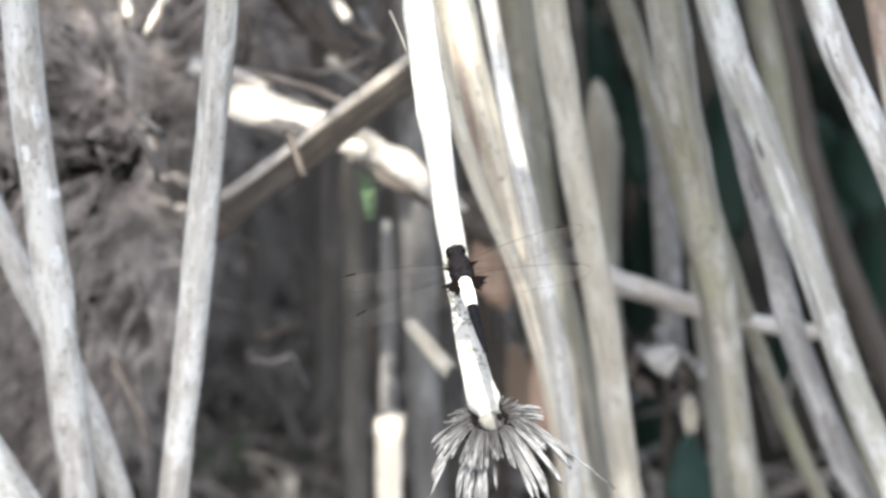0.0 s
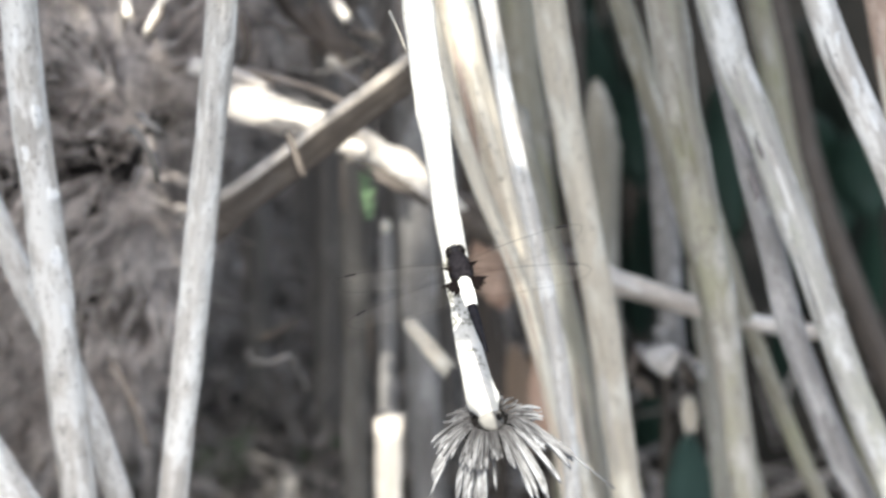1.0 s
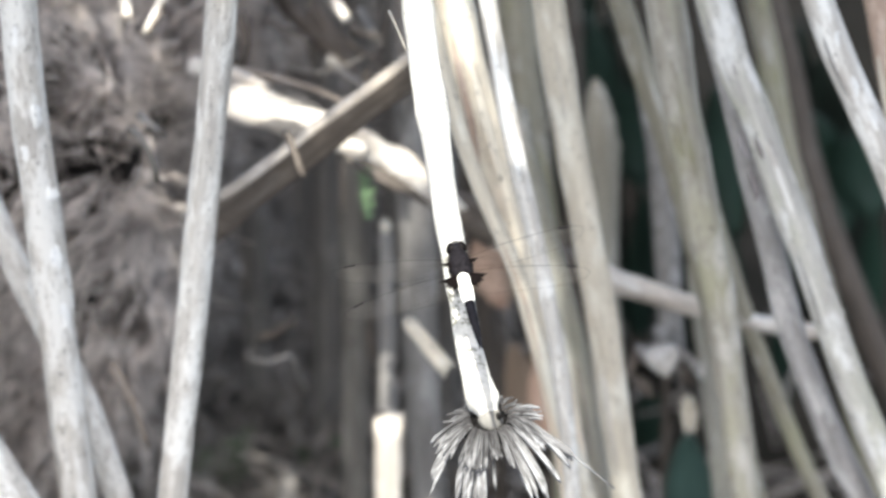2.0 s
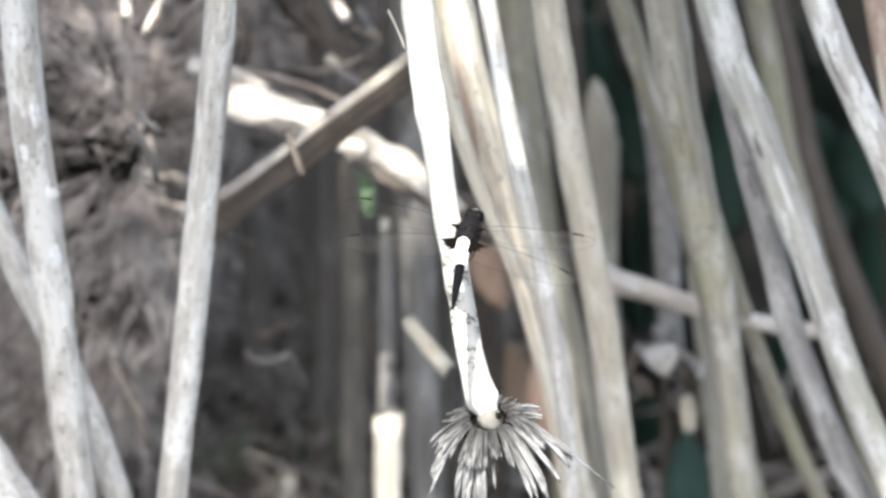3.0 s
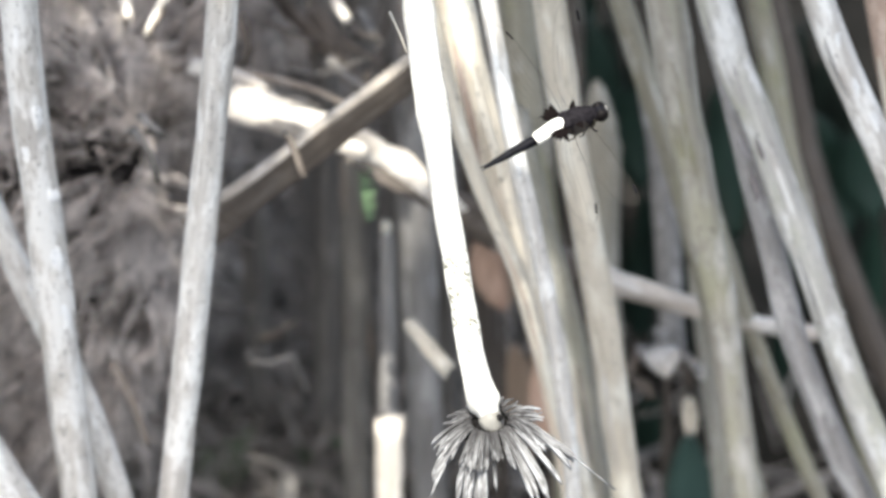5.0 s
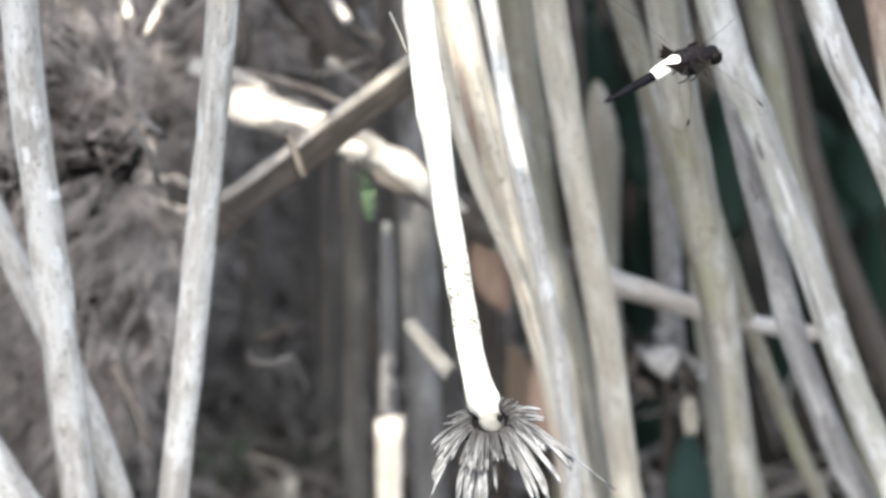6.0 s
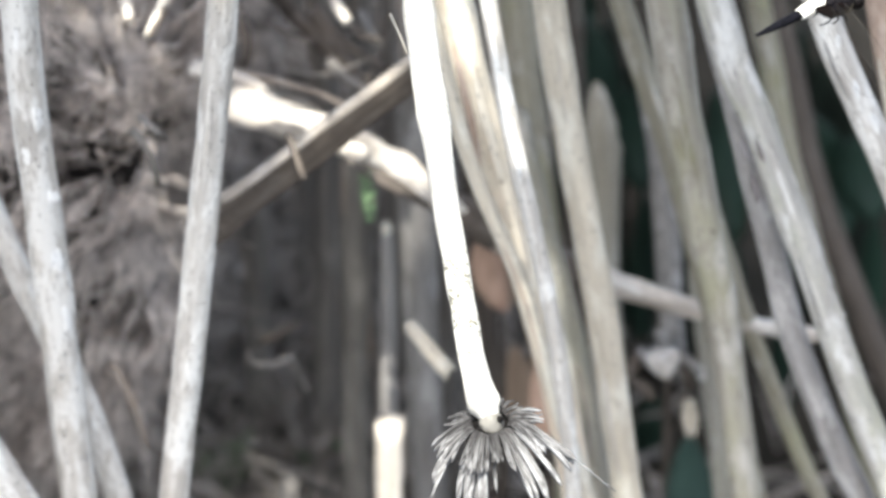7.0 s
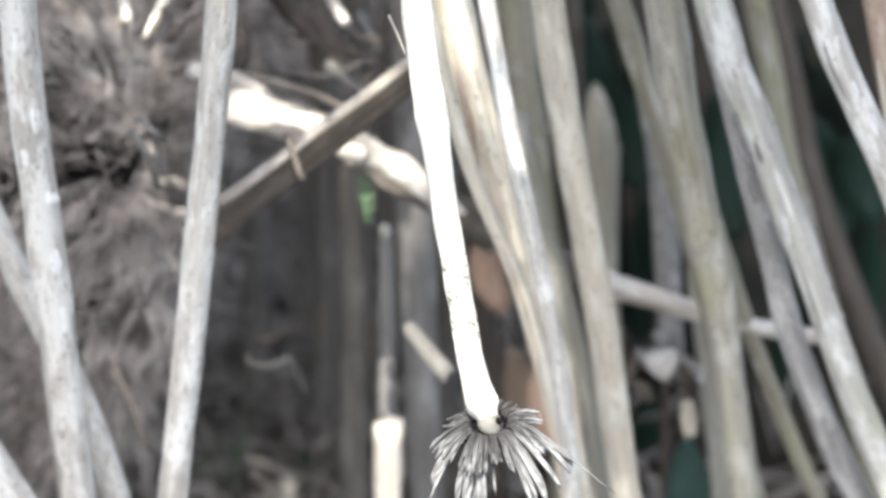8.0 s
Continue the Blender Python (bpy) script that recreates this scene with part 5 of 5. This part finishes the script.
# ---- drooping stalk with a dried seed head ----
def seed_stalk():
    rng = random.Random(3)
    root = new("seed_head_stalk")
    tagged(root, "bleached bent-over stalk with a hanging dried seed head", "seed head")
    path = [(0.3400, 0.1600, -0.0100), (0.3250, 0.1500, 0.2000), (0.2900, 0.1300, 0.4500), (0.2200, 0.1000, 0.6300), (0.1100, 0.0750, 0.6900), (0.0200, 0.0550, 0.6200), (-0.0076, 0.0597, 0.4678), (-0.0079, 0.0526, 0.4596), (-0.0058, 0.0408, 0.4459), (-0.0031, 0.0290, 0.4323), (-0.0007, 0.0172, 0.4187), (0.0020, 0.0055, 0.4051), (0.0036, -0.0004, 0.3983), (0.0050, -0.0063, 0.3914), (0.0068, -0.0122, 0.3846), (0.0081, -0.0181, 0.3778), (0.0099, -0.0240, 0.3710), (0.0122, -0.0296, 0.3645), (0.0135, -0.0315, 0.3623), (0.0146, -0.0333, 0.3603), (0.0155, -0.0352, 0.3581)]
    radii = [0.0062, 0.0060, 0.0058, 0.0056, 0.0055, 0.0054, 0.0052, 0.0051, 0.0050, 0.0050, 0.0047, 0.0042, 0.0041, 0.0041, 0.0041, 0.0042, 0.0046, 0.0054, 0.0051, 0.0036, 0.0025]
    m = along(path)
    inv = m.inverted()
    line = spline([inv @ Vector(p) for p in path], 0.003)
    spans = [0.0]
    for p, q in zip(path, path[1:]):
        spans.append(spans[-1] + max(2, int((Vector(q) - Vector(p)).length / 0.003)))
    spans = [s / spans[-1] for s in spans]
    bm = bmesh.new()
    tube(bm, line, lambda u: float(np.interp(u, spans, radii)) * (1 + 0.02 * math.sin(u * 160)), 20, 0.17, rng)
    speckle(straw_stem, inv @ Vector((0.0062, -0.0140, 0.3885)), 0.030)
    part("stem", bm, straw_stem, root, m=m)
    neck = Vector(path[-1])
    axis = (neck - Vector(path[-2])).normalized()
    # swollen end with a small hole, its shade painted as a dark ball
    bm = bmesh.new()
    bmesh.ops.create_uvsphere(bm, u_segments=24, v_segments=16, radius=0.0041)
    for v in bm.verts:
        v.co.z *= 1.12
        v.co *= 1 + 0.12 * noise.noise(v.co * 300)
    part("swollen_end", bm, knob_skin, root, "rounded cream stem end", m=Matrix.Translation(neck))
    bm = bmesh.new()
    bmesh.ops.create_uvsphere(bm, u_segments=10, v_segments=8, radius=0.0012)
    part("hollow", bm, hollow_shade, root, "dark ball painted as a small hole", m=Matrix.Translation(neck + Vector((0.0024, -0.0014, 0.0030))))
    down = Vector((0.06, -0.10, -1.0)).normalized()
    east = Vector((1, 0, 0))
    east = (east - down * east.dot(down)).normalized()
    front = down.cross(east)
    if front.y > 0:
        front = -front
    start = neck + Vector((-0.0005, 0.0014, -0.0003))
    # Collar cone in near-black: paints the shade in the gaps between bracts.
    bm = bmesh.new()
    line = [start + down * (0.0045 * k / 6 - 0.0002) for k in range(7)]
    tube(bm, line, lambda u: 0.0040 + 0.0052 * u ** 0.8, 26, 0.2, rng)
    part("collar", bm, hollow_shade, root, "sunken collar, its gap shade painted near-black")
    # angles, count, reach, drop and width of each tuft of bracts
    tufts = (
        (2.0, 3.8, 17, (0.0105, 0.0130), (-0.0010, 0.0010), 0.0014),
        (1.38, 2.0, 9, (0.0145, 0.0180), (-0.0004, 0.0020), 0.0017),
        (-2.5, -1.5, 13, (0.0120, 0.0155), (0.0002, 0.0040), 0.0015),
        (-1.5, -0.78, 11, (0.0165, 0.0195), (0.0055, 0.0090), 0.0017),
        (-1.14, -0.93, 3, (0.0215, 0.0240), (0.0140, 0.0175), 0.0027),
        (-0.93, -0.91, 1, (0.0255, 0.0256), (0.0190, 0.0192), 0.0014),
        (-0.74, -0.10, 6, (0.0160, 0.0185), (0.0215, 0.0250), 0.0029),
        (-0.78, -0.05, 10, (0.0150, 0.0160), (0.0085, 0.0110), 0.0018),
        (0.06, 0.08, 1, (0.0125, 0.0126), (0.0200, 0.0202), 0.0017),
        (-0.05, 0.36, 5, (0.0115, 0.0125), (0.0070, 0.0100), 0.0018),
        (0.46, 0.92, 6, (0.0245, 0.0285), (0.0140, 0.0190), 0.0032),
        (0.34, 0.92, 8, (0.0165, 0.0185), (0.0070, 0.0090), 0.0019),
        (0.92, 1.38, 9, (0.0180, 0.0210), (0.0060, 0.0090), 0.0019),
        (1.15, 1.28, 3, (0.0260, 0.0300), (0.0110, 0.0140), 0.0028),
        (1.27, 1.28, 1, (0.0405, 0.0406), (0.0215, 0.0216), 0.0050))
    i = 0
    for a0, a1, count, far, fall, wide in tufts:
        for k in range(count):
            i += 1
            a = a0 + (a1 - a0) * (k + 0.5 + rng.uniform(-0.14, 0.14)) / count
            long_one = far[0] > 0.03
            radial = east * math.sin(a) + front * math.cos(a)
            inner = rng.uniform(0.0056, 0.0066) + 0.0006 * math.cos(a)
            reach, drop, width = rng.uniform(*far), rng.uniform(*fall), wide * rng.uniform(0.62, 0.92)
            bend = rng.uniform(0.8, 1.0)
            arch = rng.uniform(0.0004, 0.0014) + (0.0020 if a > 0.9 and far[1] > 0.02 else 0.0)
            twist = rng.uniform(-0.12, 0.12)
            side = down.cross(radial).normalized()
            bm = bmesh.new()
            rows = []
            steps = 14
            for j in range(steps + 1):
                u = j / steps
                out = inner + (reach - inner) * (u if long_one else math.sin(u * bend) / math.sin(bend))
                c = start + radial * out + down * (drop * u ** (1.15 if long_one else 1.4) - arch * math.sin(u ** 0.6 * math.pi))
                c += (side * noise.noise(Vector((i * 1.7, u * 2.5, 1))) + down * noise.noise(Vector((i * 1.3, u * 3, 9)))) * 0.0008 * u
                w = width * 0.5 * (0.34 + 0.62 * min(1.0, u * 1.5) ** 0.9)
                w *= 1 - 0.75 * max(0.0, (u - 0.8) / 0.2) ** 2
                if long_one and u > 0.62:
                    w = 0.00040 * (1.4 - u)
                across = (side + radial * twist * u).normalized()
                up = (radial * (0.25 + 0.7 * u) - down * (1 - 0.6 * u)).normalized()
                rim = w * (1.0 + 0.15 * noise.noise(Vector((i, u * 4, 3))))
                rows.append([bm.verts.new(c + across * w * s + up * o) for s, o in ((-1, -rim * 0.5), (-0.5, rim * 0.55), (0.05, -0.7 * rim), (0.5, rim * 0.65), (1, -rim * 0.5), (0.4, -0.0004), (-0.4, -0.0004))])
            for r, s in zip(rows, rows[1:]):
                for q in range(7):
                    bm.faces.new((r[q], r[(q + 1) % 7], s[(q + 1) % 7], s[q]))
            bm.faces.new(rows[0][::-1])
            bm.faces.new(rows[-1])
            mm = along([start, start + down * (drop + 0.004) + radial * reach])
            bm.transform(mm.inverted())
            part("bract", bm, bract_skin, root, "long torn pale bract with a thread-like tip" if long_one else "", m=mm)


seed_stalk()


# ---- dragonfly ----
def ball(bm, c, r, seg=18):
    before = set(bm.verts)
    bmesh.ops.create_uvsphere(bm, u_segments=seg, v_segments=seg * 2 // 3, radius=1.0)
    for v in set(bm.verts) - before:
        v.co = Vector((v.co.x * r[0] + c[0], v.co.y * r[1] + c[1], v.co.z * r[2] + c[2]))


def spindle(bm, y0, y1, radii_, z0=0.0, z1=0.0, flat=0.85):
    line = [Vector((0, y0 + (y1 - y0) * i / 24, z0 + (z1 - z0) * i / 24)) for i in range(25)]
    xs = [i / (len(radii_) - 1) for i in range(len(radii_))]
    tube(bm, line, lambda u: float(np.interp(u, xs, radii_)), 18, flat=flat)


def wing_outline(hind):
    """Half widths ahead of and behind the wing's axis at each tenth of its length."""
    lead = (0.0008, 0.0016, 0.0022, 0.0026, 0.0029, 0.0030, 0.0030, 0.0030, 0.0030, 0.0028, 0.0026)
    trail = (0.0035, 0.0075, 0.0085, 0.0082, 0.0076, 0.0070, 0.0064, 0.0058, 0.0052, 0.0046, 0.0040) if hind else \
        (0.0015, 0.0036, 0.0050, 0.0057, 0.0060, 0.0060, 0.0058, 0.0054, 0.0050, 0.0046, 0.0040)
    return lead, trail


def wing(name, root, hind, sign):
    n = 0.0385 if hind else 0.0390
    lead, trail = wing_outline(hind)
    tip = [1.0 if u < 0.8 else math.sqrt(max(0.0, 1 - ((u - 0.8) / 0.2) ** 2)) for u in [i / 50 for i in range(51)]]
    lead = [float(np.interp(i / 50, [k / 10 for k in range(11)], lead)) * tip[i] for i in range(51)]
    trail = [float(np.interp(i / 50, [k / 10 for k in range(11)], trail)) * tip[i] for i in range(51)]
    us = [i / 50 for i in range(51)]
    N = 40
    bm = bmesh.new()
    rows = []
    for i in range(N + 1):
        u = i / N
        f, b = float(np.interp(u, us, lead)), float(np.interp(u, us, trail))
        rows.append([bm.verts.new((sign * n * u, f + (-b - f) * v, 0.0002 * math.sin(v * 14) + o)) for v, o in ((0, 0), (0.25, 0), (0.5, 0), (0.75, 0), (1, 0), (1, -6e-5), (0.5, -6e-5), (0, -6e-5))])
    for r, s in zip(rows, rows[1:]):
        for k in range(8):
            bm.faces.new((r[k], r[(k + 1) % 8], s[(k + 1) % 8], s[k]))
    bm.faces.new(rows[0][::-1])
    bm.faces.new(rows[-1])
    w = part(name, bm, wing_skin, root, "clear glassy membrane")
    bm = bmesh.new()
    tube(bm, [Vector((sign * n * u, float(np.interp(u, us, lead)), 0)) for u in [i / 40 for i in range(41)]], lambda u: 0.00007 * (1.0 - 0.2 * u), 6)
    part("leading_vein", bm, vein_dark, w)
    bm = bmesh.new()
    tube(bm, [Vector((sign * n * u, -float(np.interp(u, us, trail)), 0)) for u in [i / 40 for i in range(41)]], lambda u: 0.00004, 5)
    part("trailing_edge", bm, vein_dark, w)
    for k in range(4):
        bm = bmesh.new()
        tube(bm, [Vector((sign * n * u, -float(np.interp(u, us, trail)) * (0.1 + 0.22 * k) * min(1, u * 3), 0.0001)) for u in [i / 12 * (0.95 - 0.1 * k) for i in range(13)]], lambda u: 0.000025, 4)
        part("fine_vein", bm, vein_dark, w)
    bm = bmesh.new()
    tube(bm, [Vector((sign * n * u, float(np.interp(u, us, lead)) - 0.0004, 0.0001)) for u in (0.80, 0.83, 0.86, 0.89)], lambda u: 0.0003, 8, flat=0.4)
    part("wing_spot", bm, black_cuticle, w, "dark spot near the wing tip")
    # jagged dark base: a thin plate whose edge runs out in spikes along the veins
    spikes = ((2, 0.0060), (17, 0.0051), (31, 0.0061), (46, 0.0060), (58, 0.0070), (71, 0.0056)) if hind else ((2, 0.0042), (26, 0.0030), (50, 0.0025))
    edge = [(-12, 0.0012)]
    for k, (deg, far) in enumerate(spikes):
        edge += [(deg, far), (deg + 7.5, far * 0.80)]
    edge.append((86, 0.0016))
    bm = bmesh.new()
    plates = []
    for z in (0.00030, -0.00012):
        hub = bm.verts.new((0, 0, z * 2))
        rim = [bm.verts.new((sign * far * math.cos(radians(deg)), -far * math.sin(radians(deg)), z * (1.2 - far * 120))) for deg, far in edge]
        plates.append((hub, rim))
        for p, q in zip(rim, rim[1:]):
            bm.faces.new((hub, p, q))
    (_, r0), (_, r1) = plates
    for k in range(len(edge) - 1):
        bm.faces.new((r0[k], r0[k + 1], r1[k + 1], r1[k]))
    part("base_patch", bm, smoky_patch, w, "smoky black patch at the wing base", smooth=False)
    return w


JOINT = Vector((0, 0.0058, 0.0005))


def dragonfly():
    root = new("dragonfly")
    tagged(root, "hovering black dragonfly with an ivory white belt", "dragonfly")
    bm = bmesh.new()
    spindle(bm, 0.0060, 0.0182, (0.0020, 0.0033, 0.0039, 0.0041, 0.0039, 0.0034, 0.0028, 0.0018), -0.0002, 0.0004, flat=1.25)
    for s in (-1, 1):
        ball(bm, (s * 0.0018, 0.0114, 0.0032), (0.0012, 0.0018, 0.0010), 10)
        ball(bm, (s * 0.0019, 0.0076, 0.0028), (0.0012, 0.0018, 0.0010), 10)
    bm.normal_update()
    for v in bm.verts:
        v.co += v.normal * 0.0003 * noise.noise(v.co * 900)
    thorax = part("thorax", bm, thorax_hair, root)
    for s in (-1, 1):
        bm = bmesh.new()
        tube(bm, spline([(s * 0.0026, 0.0164, 0.0016), (s * 0.0031, 0.0158, -0.0004), (s * 0.0026, 0.0150, -0.0026)], 0.0006), lambda u: 0.00055 * (1 - 0.5 * abs(2 * u - 1)), 8)
        part("side_stripe", bm, dull_olive, thorax, "dull olive side stripe")
    bm = bmesh.new()
    ball(bm, (0, 0.0191, 0.0004), (0.0031, 0.0023, 0.0026), 18)
    head = part("head", bm, black_cuticle, root)
    for s in (-1, 1):
        bm = bmesh.new()
        ball(bm, (s * 0.0015, 0.0192, 0.0006), (0.0018, 0.0023, 0.0024), 20)
        part("eye", bm, eye_gloss, head, "glossy dark brown compound eye")
    bm = bmesh.new()
    ball(bm, (0, 0.0213, 0.0011), (0.0014, 0.0008, 0.0010), 12)
    part("brow", bm, face_pale, head, "small pale brow")
    for s in (-1, 1):
        bm = bmesh.new()
        tube(bm, [Vector((s * 0.0005, 0.0214, 0.0020)), Vector((s * 0.0008, 0.0219, 0.0023)), Vector((s * 0.0010, 0.0223, 0.0024))], lambda u: 0.00007 * (1.2 - 0.8 * u), 5)
        part("antenna", bm, black_cuticle, head)
    # the abdomen swings on its joint behind the thorax
    bm = bmesh.new()
    widths = [0.0017, 0.00165, 0.0016, 0.0015, 0.0014, 0.00125, 0.00105, 0.0008, 0.0005]
    line = [Vector((0, -0.0089 - 0.0185 * i / 48, -0.0005 - 0.0004 * i / 48)) for i in range(49)]
    tube(bm, line, lambda u: float(np.interp(u, [k / 8 for k in range(9)], widths)) * (1 - 0.07 * math.exp(-((u * 6) % 1.0 / 0.12) ** 2)), 18, flat=0.9)
    abdomen = part("abdomen", bm, black_cuticle, root, "slender black hind abdomen", m=Matrix.Translation(JOINT))
    bm = bmesh.new()
    spindle(bm, 0.0016, -0.0090, (0.0009, 0.0018, 0.0022, 0.0023, 0.0023, 0.0023, 0.0023, 0.0022, 0.0022, 0.0021, 0.0020, 0.00195), 0.0014, -0.0005)
    part("white_belt", bm, white_belt, abdomen, "ivory white abdomen belt")
    for s in (-1, 1):
        bm = bmesh.new()
        tube(bm, [Vector((s * 0.0003, -0.0270, -0.0008)), Vector((s * 0.0005, -0.0278, -0.0008)), Vector((s * 0.0005, -0.0286, -0.0009))], lambda u: 0.0003 * (1.2 - 0.8 * u), 6)
        part("clasper", bm, black_cuticle, abdomen)
    for s in (-1, 1):
        for k, (y, back) in enumerate(((0.0160, 0.002), (0.0135, -0.002), (0.0110, -0.004))):
            bm = bmesh.new()
            a = Vector((s * 0.0016, y, -0.0040))
            b = a + Vector((s * 0.0008, back * 0.2, -0.0010))
            c = b + Vector((0, back * 0.5, -0.0011))
            tube(bm, spline([a, b, c, c + Vector((-s * 0.0004, back * 0.3, -0.0006))], 0.0008), lambda u: 0.00030 * (1.15 - 0.6 * u), 6)
            part("leg", bm, black_cuticle, root)
    wings = []
    for name, hind in (("forewing", False), ("hindwing", True)):
        for s in (1, -1):
            wings.append((wing(name, root, hind, s), hind, s))
    return root, wings, abdomen


fly, fly_wings, fly_abdomen = dragonfly()


def stroke(t, hind):
    """Wing angle above level in degrees: quick small beats about a slowly changing mean."""
    mean = float(np.interp(t, (0, 1.7, 2.8, 3.5, 4.0, 4.5, 5.8, 6.0, 6.3, 6.5, 8.0), (2, 2, 4, -10, -18, 6, 10, 14, 0, -15, -5)))
    return mean * (0.6 if hind else 1.0) + (28 if hind else 34) * math.sin(2 * math.pi * 10 * t + (0.0 if hind else math.pi))


def sweep(t, hind, s):
    """How far the wings point ahead (fore pair) or back (hind pair), in degrees."""
    if hind:
        return float(np.interp(t, (0, 1.7, 2.8, 3.5, 4.7, 5.8, 6.2, 6.5, 8.0), (-13, -13, -18, -12, -4, -30, -30, -7, -6)))
    turning = float(np.interp(t, (4.7, 5.8, 6.2, 6.5), (0, 30, 30, 0)))
    return float(np.interp(t, (0, 4.7, 5.8, 6.2, 6.5, 8.0), (5, 4, 34, 34, 8, 8))) - s * turning


def motions():
    walk(fly, [
        (0.0, pose(0.0083, -0.0271, 0.4025, 8.5, -6.9, 11.9)),
        (1.0, pose(0.0083, -0.0270, 0.4024, 8.5, -6.9, 11.9)),
        (1.7, pose(0.0080, -0.0269, 0.4026, 7.7, -7.0, 10.3)),
        (2.8, pose(0.0060, -0.0248, 0.4126, 3.2, -0.5, -6.3)),
        (3.0, pose(0.0055, -0.0242, 0.4163, 2.2, 0.5, -14.3)),
        (3.2, pose(0.0056, -0.0234, 0.4203, 2.1, 2.5, -22.6)),
        (3.5, pose(0.0067, -0.0237, 0.4267, 1.9, 6.2, -33.7)),
        (3.7, pose(0.0076, -0.0230, 0.4309, 3.0, 9.4, -41.4)),
        (4.0, pose(0.0103, -0.0208, 0.4371, 2.7, 14.3, -52.9)),
        (4.2, pose(0.0137, -0.0196, 0.4420, 2.4, 16.3, -57.1)),
        (4.5, pose(0.0184, -0.0170, 0.4482, 5.0, 19.0, -64.4)),
        (4.7, pose(0.0232, -0.0151, 0.4521, 7.6, 18.0, -66.3)),
        (5.8, pose(0.0583, -0.0004, 0.4697, -3.9, 10.8, -65.9)),
        (6.0, pose(0.0673, 0.0021, 0.4725, -6.8, 7.6, -64.6)),
        (6.2, pose(0.0761, 0.0050, 0.4760, -10.9, 7.0, -62.0)),
        (6.5, pose(0.0887, 0.0087, 0.4805, -12.0, 7.8, -63.2)),
        (6.8, pose(0.1021, 0.0121, 0.4843, -12.5, 7.8, -63.8)),
        (7.0, pose(0.1124, 0.0144, 0.4872, -13.5, 7.7, -63.0)),
        (7.2, pose(0.1217, 0.0168, 0.4900, -14.8, 7.2, -62.6)),
        (7.4, pose(0.1282, 0.0190, 0.4926, -15.2, 7.1, -62.6)),
        (8.0, pose(0.1540, 0.0255, 0.5010, -15.2, 7.1, -62.0)),
    ])
    walk(fly_abdomen, [(t, pose(*JOINT, droop, 0, side)) for t, droop, side in (
        (0.0, 0.3, 0.0), (1.7, 0.8, 1.4), (2.8, 5.0, 3.9), (3.0, 3.0, 6.9), (3.2, 1.6, 8.7), (3.5, 0.8, 9.2), (4.0, 0.2, 9.9), (4.5, 3.2, 7.8),
        (4.7, 4.1, 7.2), (5.8, 9.0, 10.0), (6.0, 7.4, 12.4), (6.2, 5.4, 13.0), (6.5, 4.6, 12.8), (7.0, 4.8, 14.5), (8.0, 3.0, 14.9))])
    for w, hind, s in fly_wings:
        y = 0.0068 if hind else 0.0114
        walk(w, [(i / 30, pose(s * (0.0021 if hind else 0.0018), y, 0.0019 if hind else 0.0030, 0, -s * stroke(i / 30, hind), s * sweep(i / 30, hind, s))) for i in range(241)])


motions()
